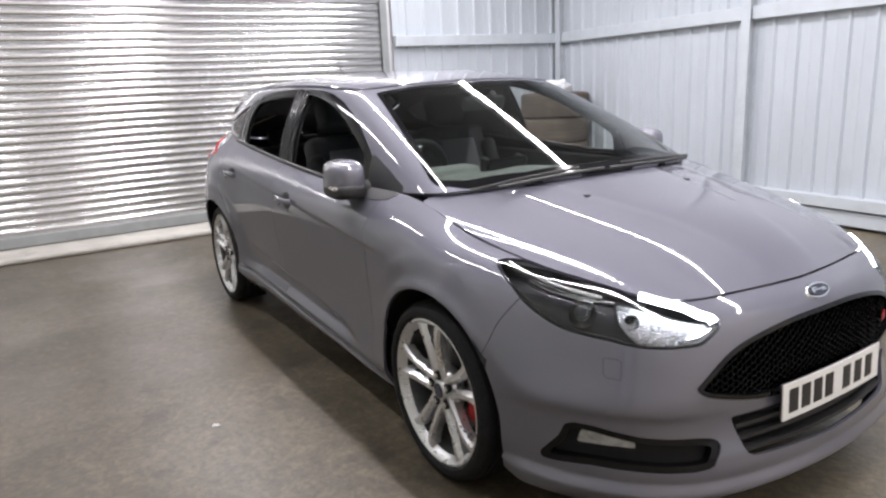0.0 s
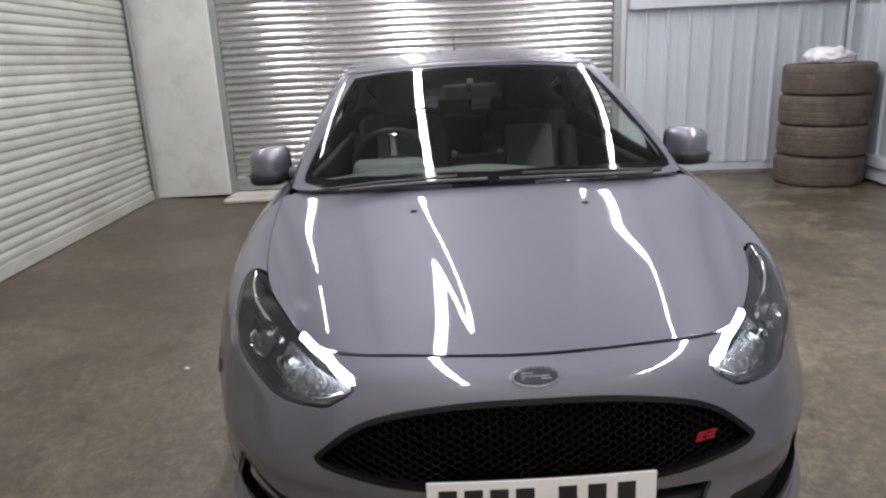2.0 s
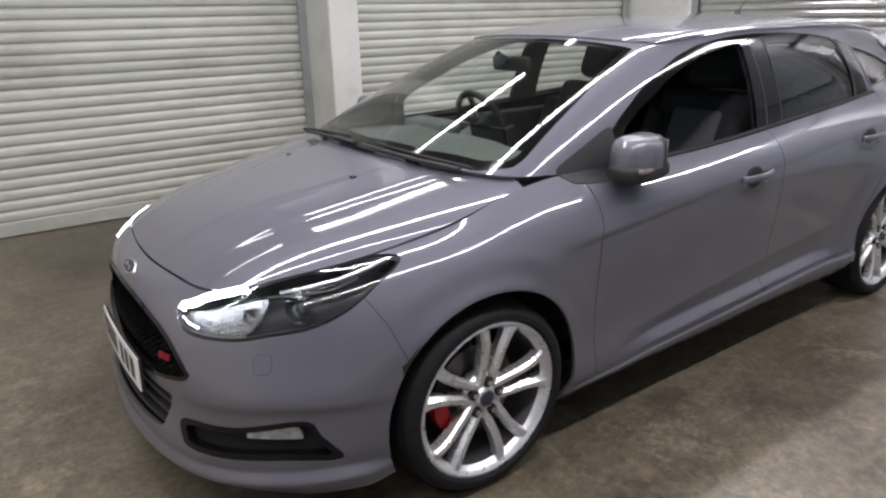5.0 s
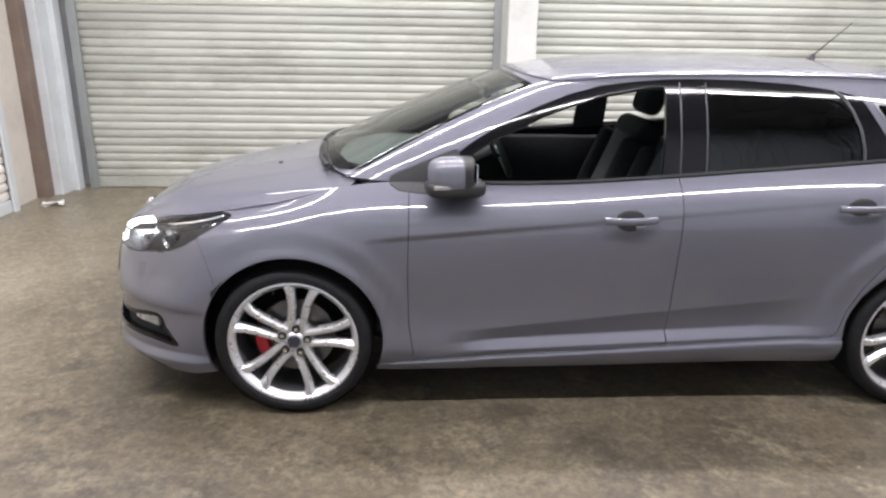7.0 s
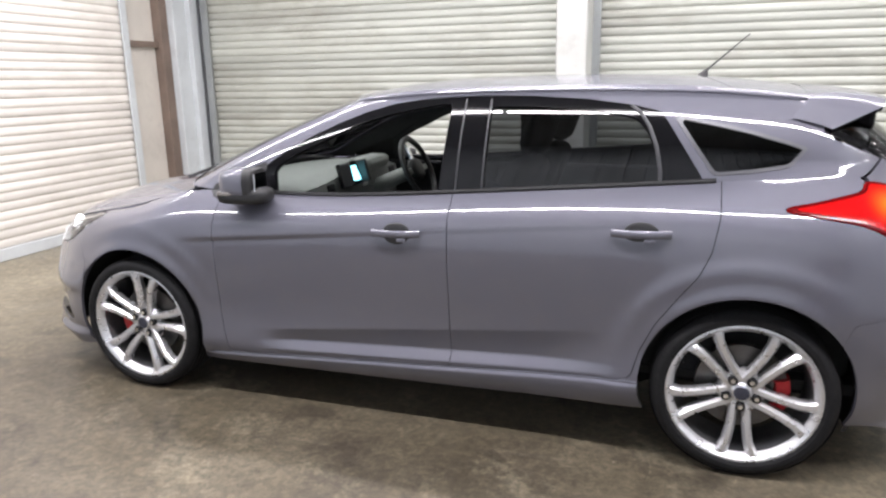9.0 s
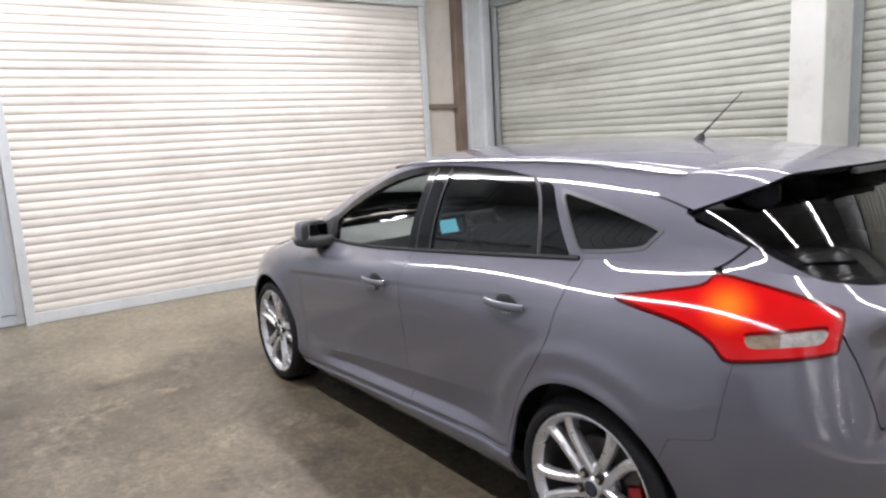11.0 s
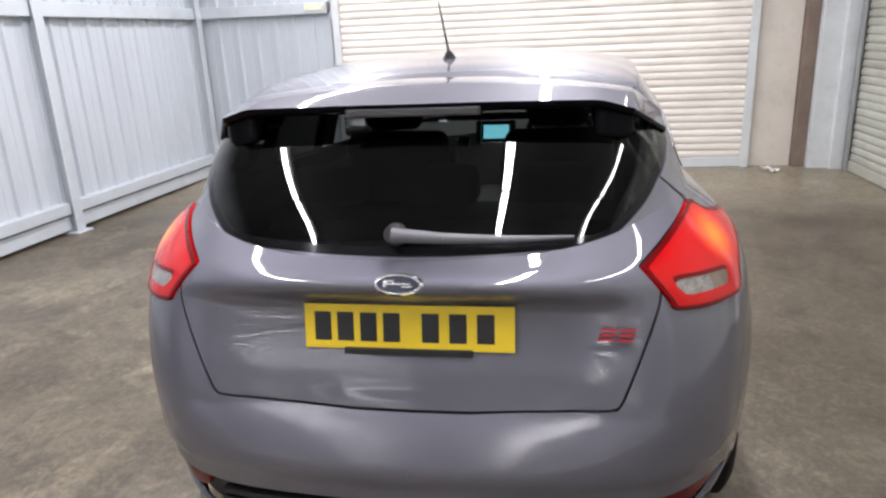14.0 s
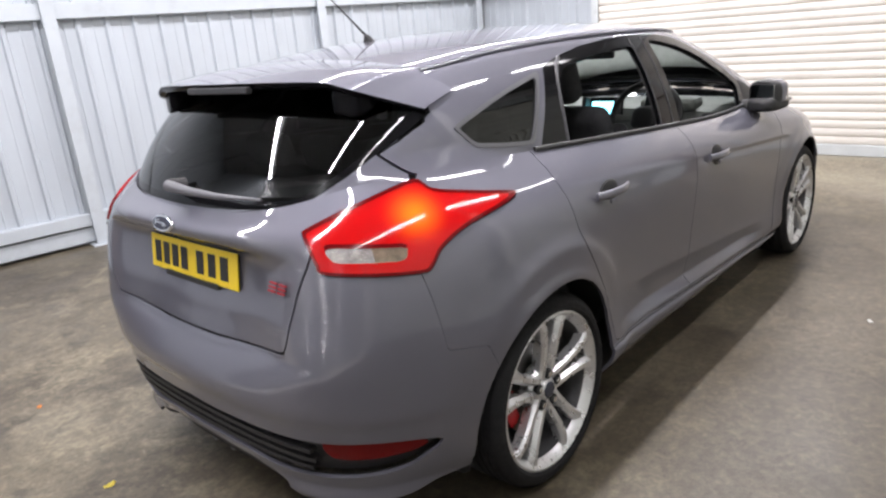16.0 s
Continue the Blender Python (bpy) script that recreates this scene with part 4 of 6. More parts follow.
def arches(A):
    d = np.minimum(np.hypot(A[:, 0] - AXLE, A[:, 2] - 0.332), np.hypot(A[:, 0] + AXLE, A[:, 2] - 0.332)) - 0.362
    return d


rest = split(skirt, arches(skirt[0]))[1]
p_head, rest = take(rest, f_poly(along_front, ax_z, HEADLIGHT, v_front))
p_grille, rest = take(rest, f_poly(ax_y, ax_z, GRILLE, v_front), 0.0)
p_intake, rest = take(rest, f_poly(ax_y, ax_z, INTAKE, v_front), 0.0)
p_fog, rest = take(rest, f_poly(along_front, ax_z, FOG, v_front), 0.0)
_, shell_low = split(rest, f_poly(ax_y, ax_z, INSERT, v_rear)(rest[0]))
p_tail, rest = take(rest, f_poly(along_rear, ax_z, TAIL, v_rear))
p_insert, rest = take(rest, f_poly(ax_y, ax_z, INSERT, v_rear), 0.0)
p_gate, rest = take(rest, f_poly(ax_y, ax_z, TAILGATE, v_rear), 0.0032)
p_washer, rest = take(rest, f_poly(along_front, ax_z, WASHER, v_front), 0.0005)
p_fbump, rest = take(rest, f_poly(ax_x, ax_z, FRONT_BUMPER), 0.0009)
p_rbump, rest = take(rest, f_poly(ax_x, ax_z, REAR_BUMPER), 0.0006)
p_sail, rest = take(rest, f_poly(ax_x, ax_z, SAIL_LOW), 0.0008)
p_fdoor, rest = take(rest, f_poly(ax_x, ax_z, FRONT_DOOR))
p_rdoor, rest = take(rest, f_poly(ax_x, ax_z, REAR_DOOR))
p_sill, rest = take(rest, lambda A: np.maximum(A[:, 2] - door_line(A[:, 0]), np.abs(A[:, 0]) - 1.2), 0.0012)
p_wing, p_quarter = split(rest, -rest[0][:, 0])

h_screen, hrest = take(house, f_poly(ax_x, ax_y, WINDSCREEN), 0.001)
h_rear, hrest = take(hrest, f_poly(ax_y, ax_z, REAR_GLASS, lambda A: A[:, 0] + 1.53), 0.001)
h_gate, hrest = take(hrest, f_poly(ax_y, ax_z, TAILGATE, lambda A: A[:, 0] + 1.56), 0.002)
side_only = lambda A: np.where((A[:, 0] < 1.0) & (A[:, 0] > -1.6) & (np.abs(A[:, 1]) > 0.5), -9.0, 9.0)
_, hrest = take(hrest, f_poly(ax_x, ax_z, FRONT_WINDOW, side_only), 0.0)
h_rwin, hrest = take(hrest, f_poly(ax_x, ax_z, REAR_WINDOW, side_only), 0.0)
h_qwin, hrest = take(hrest, f_poly(ax_x, ax_z, QUARTER, side_only), 0.0)


def trim_field(A):
    return np.maximum(inside(A[:, 0], A[:, 2], DOOR_TRIM), side_only(A))


SAIL = ((0.675, 0.90), (0.652, 1.095), (0.70, 1.080), (0.83, 1.028), (0.935, 0.985), (0.935, 0.90))
h_sail, hrest = take(hrest, f_poly(ax_x, ax_z, SAIL, lambda A: np.where(np.abs(A[:, 1]) > 0.5, -9.0, 9.0)), 0.0008)
h_trim, h_frame = take(hrest, trim_field, 0.0006)

# bonnet and roof, drawn as height fields and cut by their plans
front_rim = WAIST_RIM[WAIST_RIM[:, 0] > 1.08]
bonnet_plan = np.concatenate([front_rim[:, :2] * np.array((1, 1)), np.array(BONNET)[::-1]])
bonnet_plan = np.concatenate([bonnet_plan, bonnet_plan[::-1] * np.array((1, -1))])
bonnet_half = np.concatenate([np.array(((front_rim[0, 0], -0.1),)), front_rim[:, :2], np.array(BONNET)[::-1]])
f_bonnet = field(bonnet_z, 1.0, 2.22, 0.0, 0.84, 0.008)
p_bonnet = split(f_bonnet, inside(f_bonnet[0][:, 0], f_bonnet[0][:, 1], bonnet_half) + 0.003)[0]
roof_half = np.concatenate([np.array(((ROOF_RIM[0, 0], -0.1),)), ROOF_RIM[:, :2], np.array(((ROOF_RIM[-1, 0], -0.1),))])
f_roof = field(roof_z, -1.75, 0.5, 0.0, 0.7)
p_roof = split(f_roof, inside(f_roof[0][:, 0], f_roof[0][:, 1], roof_half) + 0.0003)[0]
near_rim = [(p, m) for p, m in zip(ROOF_RIM, RIM_MEAN) if m is not None]
rim_xy, rim_n = np.array([p[:2] for p, _ in near_rim]), np.array([m for _, m in near_rim])
roof_gap = np.hypot(p_roof[0][:, None, 0] - rim_xy[None, :, 0], p_roof[0][:, None, 1] - rim_xy[None, :, 1])
roof_w = np.clip(1 - roof_gap.min(1) / 0.06, 0, 1)[:, None]
p_roof[0][:, 3:] = p_roof[0][:, 3:] * (1 - roof_w) + rim_n[roof_gap.argmin(1)] * roof_w


# ---- the car: materials ----
def car_paint():
    m = material("grey_car_paint", (0.136, 0.136, 0.166), 0.54, 0.42, Specular_IOR_Level=0.1, Coat_Weight=1.0, Coat_Roughness=0.025, Coat_IOR=1.68)
    v = coords(m)
    c, f = noise_ramp(m, v, 1400, ((0.3, (0.129, 0.129, 0.158)), (0.7, (0.143, 0.143, 0.174))), 2)
    # faint dust in pale blotches on the paint
    pale_mask, _ = noise_ramp(m, v, 2.2, ((0.45, grey(0)), (0.8, grey(0.10))), 8, 0.7)
    link(m, mixed(m, c, (0.25, 0.24, 0.23), pale_mask), base(m)["Base Color"])
    peel = node(m, "TexNoise", Scale=220.0, Detail=1.0)
    link(m, v, peel.inputs["Vector"])
    b = node(m, "Bump", Strength=0.012, Distance=0.002)
    link(m, peel.outputs["Fac"], b.inputs["Height"])
    link(m, b.outputs["Normal"], base(m)["Coat Normal"])
    return m


def pane_glass(name, tint, gloss=1.0, ior=1.52):
    """Thin clear or tinted glass: what lies behind shows through, the gloss grows at grazing angles."""
    m = bpy.data.materials.new(name)
    m.use_nodes = True
    t = m.node_tree
    t.nodes.remove(t.nodes["Principled BSDF"])
    clear, shine, mix, fres = node(m, "BsdfTransparent"), node(m, "BsdfGlossy"), node(m, "MixShader"), node(m, "Fresnel")
    clear.inputs["Color"].default_value = (*tint, 1)
    shine.inputs["Color"].default_value = (gloss, gloss, gloss, 1)
    shine.inputs["Roughness"].default_value = 0.01
    fres.inputs["IOR"].default_value = ior
    link(m, fres.outputs[0], mix.inputs[0])
    link(m, clear.outputs[0], mix.inputs[1])
    link(m, shine.outputs[0], mix.inputs[2])
    link(m, mix.outputs[0], t.nodes["Material Output"].inputs["Surface"])
    return m


PAINT = car_paint()
UNDER_BLACK = material("spoiler_black", (0.005, 0.005, 0.006), 0.10, 0, Specular_IOR_Level=0.06)
GLOSS_BLACK = material("gloss_black", (0.006, 0.006, 0.007), 0.07, 0, Specular_IOR_Level=0.28)
SATIN_BLACK = weathered("satin_black_plastic", (0.016, 0.016, 0.017), 0.55, 0, 0.15, 20, relief=0.06, dirt_fac=0.0)
BRAKE_GREY = material("smoked_lens", (0.045, 0.044, 0.046), 0.3)
SATIN_GREY = material("grey_rubber", (0.12, 0.12, 0.13), 0.45)
SEAM_GREY = material("dull_seam", (0.05, 0.05, 0.055), 0.4)
WINDOW_EDGE = material("bright_window_edge", (0.13, 0.13, 0.14), 0.35, 0.3)
COMB_BLACK = material("honeycomb_black", (0.003, 0.003, 0.0035), 0.05, 0, Specular_IOR_Level=0.13)
MATT_BLACK = material("matt_black", (0.008, 0.008, 0.009), 0.9)
RUBBER = weathered("tyre_rubber", (0.010, 0.010, 0.011), 0.72, 0, 0.2, 12, relief=0.12, dirt=(0.05, 0.047, 0.044), dirt_fac=0.2, Specular_IOR_Level=0.25)
ALLOY = weathered("silver_alloy", (0.70, 0.70, 0.71), 0.30, 0.75, 0.03, 5, relief=0.0, dirt=(0.45, 0.43, 0.41), dirt_fac=0.05)
DARK_ALLOY = material("shadowed_alloy", (0.30, 0.30, 0.31), 0.4, 0.8)
# dusty blotches on a dark grey that carries the shade inside the wheel
BARREL = weathered("shaded_dusty_barrel", (0.10, 0.10, 0.105), 0.5, 0.6, 0.2, 20, relief=0)
DISC = weathered("brake_disc", (0.16, 0.155, 0.15), 0.4, 0.9, 0.15, 30, relief=0)
CALIPER = material("red_caliper", (0.42, 0.012, 0.016), 0.35)
CHROME = material("chrome", (0.85, 0.86, 0.87), 0.08, 1.0)
BADGE_BLUE = material("badge_blue", (0.07, 0.075, 0.105), 0.22, 0.6)
RED_TRIM = material("red_badge", (0.34, 0.016, 0.026), 0.25)
SCREEN_GLASS = pane_glass("windscreen_glass", (0.86, 0.92, 0.885))
TINTED = pane_glass("tinted_glass", (0.115, 0.122, 0.128))
DARK_TINT = pane_glass("dark_tinted_glass", (0.016, 0.017, 0.018))
REAR_TINT = pane_glass("rear_tinted_glass", (0.12, 0.125, 0.125))
LAMP_GLASS = pane_glass("lamp_glass", (0.93, 0.94, 0.95), 1.0, 1.45)
LAMP_BLACK = material("lamp_black", (0.035, 0.035, 0.038), 0.35, 0.3, Specular_IOR_Level=0.4)
DRL = material("running_light", (0.9, 0.92, 0.95), 0.3, 0, Emission_Color=(0.86, 0.92, 1.0, 1), Emission_Strength=14.0)
TAIL_RED = material("red_lens", (0.46, 0.004, 0.005), 0.08, 0, Specular_IOR_Level=0.4, Emission_Color=(1.0, 0.03, 0.015, 1))


def bulb_behind(m, at, reach, low, high):
    """The lens glows round the bulb that burns behind it."""
    v, away, size = coords(m), node(m, "VectorMath"), node(m, "VectorMath")
    away.operation, size.operation = "ABSOLUTE", "DISTANCE"
    link(m, v, away.inputs[0])
    link(m, away.outputs[0], size.inputs[0])
    size.inputs[1].default_value = at
    r = node(m, "MapRange")
    r.interpolation_type = "SMOOTHERSTEP"
    for key, value in (("From Min", 0.0), ("From Max", reach), ("To Min", high), ("To Max", low)):
        r.inputs[key].default_value = value
    link(m, size.outputs["Value"], r.inputs["Value"])
    link(m, r.outputs["Result"], base(m)["Emission Strength"])
    tint = node(m, "MapRange")
    for key, value in (("From Min", 0.0), ("From Max", reach * 0.8), ("To Min", 0.52), ("To Max", 0.02)):
        tint.inputs[key].default_value = value
    link(m, size.outputs["Value"], tint.inputs["Value"])
    mixc = node(m, "CombineColor", Red=1.0, Blue=0.015)
    link(m, tint.outputs["Result"], mixc.inputs["Green"])
    link(m, mixc.outputs["Color"], base(m)["Emission Color"])


bulb_behind(TAIL_RED, (1.735, 0.745, 1.000), 0.12, 0.014, 0.52)
TAIL_DARK = material("dark_red_lens", (0.12, 0.002, 0.003), 0.12, 0, Specular_IOR_Level=0.25)
CLEAR_LENS = weathered("clear_ribbed_lens", (0.26, 0.24, 0.225), 0.22, 0.3, 0.35, 45, relief=0.3, dirt_fac=0.0, Coat_Weight=1.0)
REFLECTOR_SILVER = weathered("reflector_silver", (0.42, 0.43, 0.45), 0.22, 0.9, 0.3, 14, relief=0.5, dirt=(0.05, 0.05, 0.06), dirt_fac=0.8)
PROJECTOR = material("projector_glass", (0.03, 0.032, 0.036), 0.04, 0.0, Coat_Weight=1.0)
FOG_GLASS = weathered("fog_lamp_glass", (0.34, 0.345, 0.35), 0.14, 0.5, 0.4, 40, relief=0.4, dirt_fac=0.0, Coat_Weight=1.0)
BROWN_LENS = weathered("brown_lens", (0.16, 0.115, 0.075), 0.2, 0.2, 0.3, 45, relief=0.3, dirt_fac=0.0, Coat_Weight=1.0)
SILVER_ZONE = ((-0.02, 0.62), (0.16, 0.62), (0.215, 0.662), (0.250, 0.70), (0.268, 0.752), (0.2, 0.740), (0.05, 0.705), (-0.02, 0.69))
FABRIC = weathered("dark_seat_fabric", (0.028, 0.029, 0.032), 0.85, 0, 0.2, 40, relief=0.3, dirt_fac=0.0)
SEAT_GREY = weathered("grey_seat_panel", (0.13, 0.13, 0.135), 0.8, 0, 0.12, 40, relief=0.3, dirt_fac=0.0)
DASH = weathered("dash_plastic", (0.19, 0.20, 0.19), 0.55, 0, 0.1, 30, relief=0.2, dirt_fac=0.0)
LINING = weathered("roof_lining", (0.05, 0.05, 0.052), 0.9, 0, 0.1, 20, relief=0.1, dirt_fac=0.0)
SCREEN_LIT = material("lit_screen", (0.02, 0.05, 0.06), 0.2, 0, Emission_Color=(0.25, 0.80, 0.95, 1), Emission_Strength=3.8)
MIRROR = material("mirror_glass", (0.85, 0.86, 0.88), 0.02, 1.0)
PLATE_WHITE = material("white_plate", (0.78, 0.78, 0.76), 0.35)
PLATE_YELLOW = material("yellow_plate", (0.83, 0.60, 0.02), 0.35)
PLATE_BLACK = material("plate_black", (0.012, 0.012, 0.014), 0.4)

# ---- the car: body ----
car = empty("car", None, "grey five-door hatchback with silver twin-spoke wheels and three open windows", "car")

bonnet = sheet("bonnet", both(p_bonnet), PAINT, car)
roof = sheet("roof", both(p_roof), PAINT, car)
f_bumper = sheet("front_bumper", both(p_fbump), PAINT, car)
CUTOUT = curved(((-0.42, 0.05), (0.44, 0.05), (0.41, 0.19), (0.34, 0.215), (0.27, 0.240), (0.20, 0.254), (-0.20, 0.254)), 4)
p_rbump = split(p_rbump, inside(np.abs(p_rbump[0][:, 1]), p_rbump[0][:, 2], CUTOUT))[1]
r_bumper = sheet("rear_bumper", both(p_rbump), PAINT, car)
h_corner, h_strip = split(split(h_gate, h_gate[0][:, 2] - 1.175)[0], 0.47 - split(h_gate, h_gate[0][:, 2] - 1.175)[0][0][:, 1])
tailgate = sheet("tailgate", both(joined(p_gate, h_strip)), PAINT, car)
for flip in (lambda p: p, mirrored):
    sheet("tailgate_corner", flip(h_corner), PAINT, tailgate)
screen_edge = inside(h_screen[0][:, 0], np.abs(h_screen[0][:, 1]), WINDSCREEN)
s_clear, s_border = split(h_screen, screen_edge + 0.024 + 0.045 * smooth01((h_screen[0][:, 0] - 1.0) / 0.25))
g_edge = inside(np.abs(h_rear[0][:, 1]), h_rear[0][:, 2], REAR_GLASS)
r_clear, r_border = split(h_rear, g_edge + 0.020)
sheet("screen_border", both(s_border), GLOSS_BLACK, car, "black border of the windscreen", 0.004)
sheet("glass_border", both(r_border), GLOSS_BLACK, tailgate, "black border of the rear window", 0.004)
sheet("windscreen", both(s_clear), SCREEN_GLASS, car, "clear greenish windscreen glass", 0.004)
sheet("rear_window", both(r_clear), REAR_TINT, tailgate, "dark tinted rear window", 0.004)
sheet("roof_frame", both(h_frame), PAINT, car)
sheet("frame_lining", offset(both(joined(h_frame, h_trim)), -0.022), LINING, car, "dark pillar lining", 0)
inner = offset(both(shell_low), -0.016)
sheet("inner_shell", inner, MATT_BLACK, car, "black inner body shell", 0)
sheet("roof_lining", offset(both(p_roof), -0.035), LINING, car, "dark roof lining", 0)

doors = {}
for side, flip in (("left", lambda p: p), ("right", mirrored)):
    doors[side, "front"] = sheet("front_door", flip(p_fdoor), PAINT, car)
    doors[side, "rear"] = sheet("rear_door", flip(p_rdoor), PAINT, car)
    sheet("wing", flip(p_wing), PAINT, car)
    sheet("rear_quarter", flip(p_quarter), PAINT, car)
    sheet("side_skirt", flip(p_sill), PAINT, car)
    sheet("window_trim", flip(h_trim), GLOSS_BLACK, car, "gloss black window surround and door pillar", 0.014)
    if side == "left":
        sheet("window_pane", offset(flip(h_rwin), -0.004), TINTED, doors[side, "rear"], "tinted side window", 0.003)
    _, seal = split(h_qwin, inside(h_qwin[0][:, 0], h_qwin[0][:, 2], QUARTER) + 0.012)
    sheet("quarter_seal", flip(seal), WINDOW_EDGE, car, "satin grey frame round the quarter window", 0.006, 0.0025)
    sheet("window_corner", flip(joined(h_sail, p_sail)), SATIN_BLACK, doors[side, "front"], "satin black corner piece ahead of the window", 0.004, 0.001)
    sheet("quarter_window", offset(flip(h_qwin), -0.004), DARK_TINT, car, "dark tinted quarter window", 0.003)

# ditch line along each side of the roof, and the strip under the side windows
def sweep(points, section_pts, mat, name, parent, label="", up=None, smooth=40):
    """A section (across, up) drawn along a line of points."""
    bm, rings = bmesh.new(), []
    pts = [Vector(p) for p in points]
    for i, p in enumerate(pts):
        d = (pts[min(i + 1, len(pts) - 1)] - pts[max(i - 1, 0)]).normalized()
        u = Vector(up[i]) if up is not None else Vector((0, 0, 1))
        a = d.cross(u).normalized()
        u = a.cross(d).normalized()
        rings.append([bm.verts.new(p + a * s + u * t) for s, t in section_pts])
    n = len(section_pts)
    for r0, r1 in zip(rings, rings[1:]):
        for k in range(n):
            bm.faces.new((r0[k], r0[(k + 1) % n], r1[(k + 1) % n], r1[k]))
    bm.faces.new(rings[0])
    bm.faces.new(rings[-1][::-1])
    bmesh.ops.recalc_face_normals(bm, faces=bm.faces)
    return part(name, bm, mat, parent, label, smooth)


def ring(w, h, n=8):
    return [(w * math.cos(2 * math.pi * k / n), h * math.sin(2 * math.pi * k / n)) for k in range(n)]


rim_line = [p for p in ROOF_RIM if -1.5 < p[0] < 0.28 and p[1] > 0.5][::3]
waist_line = [p for p in WAIST_RIM if -1.22 < p[0] < 0.70 and p[1] > 0.5][::2]
for s in (1, -1):
    sweep([(p[0], p[1] * s, p[2] + 0.001) for p in rim_line], ring(0.0065, 0.0042, 8), PAINT, "roof_moulding", car, "grey painted roof moulding")
    sweep([(p[0], (p[1] + 0.001) * s, p[2] + 0.003) for p in waist_line], ring(0.010, 0.009), SATIN_BLACK, "waist_moulding", car, "satin black strip under the side windows")

# cowl under the windscreen
cowl_plan = np.array(((1.30, -0.01), (1.292, 0.1), (1.258, 0.36), (1.158, 0.60), (1.07, 0.70), (1.05, 0.665), (1.13, 0.548), (1.21, 0.345), (1.238, 0.1), (1.24, -0.01)))
cowl = split(f_bonnet, inside(f_bonnet[0][:, 0], f_bonnet[0][:, 1], cowl_plan))[0]
sheet("cowl_panel", offset(both(cowl), -0.010), SATIN_BLACK, car, "black plastic cowl panel", 0.02)

# grille: recessed backing and honeycomb
def in_poly(u, v, poly):
    return float(inside(np.array([u]), np.array([v]), poly)[0])


skirt_pts = SKIRT.reshape(-1, 3)
front_pts = skirt_pts[skirt_pts[:, 0] > 1.95]


def front_x(y, z):
    """The nose's surface at a width and height."""
    d = (front_pts[:, 1] - abs(y)) ** 2 + (front_pts[:, 2] - z) ** 2
    i = np.argsort(d)[:4]
    w = 1 / (d[i] + 1e-6)
    return float((front_pts[i, 0] * w).sum() / w.sum())


grille = sheet("grille", offset(both(p_grille), -0.045), MATT_BLACK, f_bumper, "black honeycomb grille", 0)
comb = bmesh.new()
cell = 0.0195
for i in range(-32, 33):
    for j in range(0, 16):
        y, z = i * cell * 0.866, 0.445 + (j + 0.5 * (i % 2)) * cell
        if in_poly(abs(y), z, GRILLE) > -0.008 or z > 0.70:
            continue
        x = front_x(y, z) - 0.014
        slope = (front_x(abs(y) + 0.02, z) - front_x(abs(y) - 0.02 if abs(y) > 0.02 else 0.0, z)) / 0.04 * (1 if y >= 0 else -1)
        outer, innr, deep = [], [], []
        for k in range(6):
            a = math.pi / 3 * k
            for lst, r, dx in ((outer, 0.0112, 0.0), (innr, 0.0088, -0.001), (deep, 0.0080, -0.020)):
                oy, oz = r * math.cos(a), r * math.sin(a)
                lst.append(comb.verts.new((x + dx + slope * oy, y + oy, z + oz)))
        for k in range(6):
            m = (k + 1) % 6
            comb.faces.new((outer[k], outer[m], innr[m], innr[k]))
            comb.faces.new((innr[k], innr[m], deep[m], deep[k]))
tagged(part("honeycomb", comb, COMB_BLACK, grille, "gloss black honeycomb mesh"), kind="stuff")
_, band = split(p_grille, inside(np.abs(p_grille[0][:, 1]), p_grille[0][:, 2], GRILLE) + 0.013)
sheet("grille_rim", offset(both(band), 0.003), GLOSS_BLACK, grille, "gloss black grille surround", 0.03)

intake = sheet("lower_intake", offset(both(p_intake), -0.06), MATT_BLACK, f_bumper, "black lower air intake", 0)
for z in (0.315, 0.350, 0.385):
    line = [(front_x(y, z) - 0.022, y, z) for y in np.linspace(-0.385, 0.385, 25)]
    sweep(line, ((-0.012, -0.006), (0.012, -0.006), (0.012, 0.006), (-0.012, 0.006)), SATIN_BLACK, "slat", intake)
for s in (1, -1):
    flip = (lambda p: p) if s > 0 else mirrored
    pocket = sheet("fog_lamp_pocket", offset(flip(p_fog), -0.035), MATT_BLACK, f_bumper, "black fog lamp recess", 0)
    _, frame_band = split(p_fog, inside(along_front(p_fog[0]), p_fog[0][:, 2], FOG) + 0.020)
    sheet("pocket_frame", offset(flip(frame_band), -0.004), GLOSS_BLACK, pocket, "", 0.03)
    lens = split(p_fog, inside(along_front(p_fog[0]), p_fog[0][:, 2], np.array(FOG_LENS)))[0]
    sheet("fog_lamp", offset(flip(lens), -0.012), FOG_GLASS, pocket, "clear fog lamp lens", 0.02)
    sheet("washer_cover", flip(p_washer), PAINT, f_bumper)

# headlights
def surf_front(a, z, depth=0.0):
    """A point on the nose by its distance along the headlight and its height."""
    p = skirt_pts[(skirt_pts[:, 0] > 1.3)]
    u = (p[:, 0] - F_IN[0]) * F_DIR[0] + (p[:, 1] - F_IN[1]) * F_DIR[1]
    d = (u - a) ** 2 + (p[:, 2] - z) ** 2
    i = np.argsort(d)[:4]
    w = 1 / (d[i] + 1e-6)
    q = (p[i] * w[:, None]).sum(0) / w.sum()
    return Vector(q) + Vector((-0.80, -0.55, -0.05)) * depth


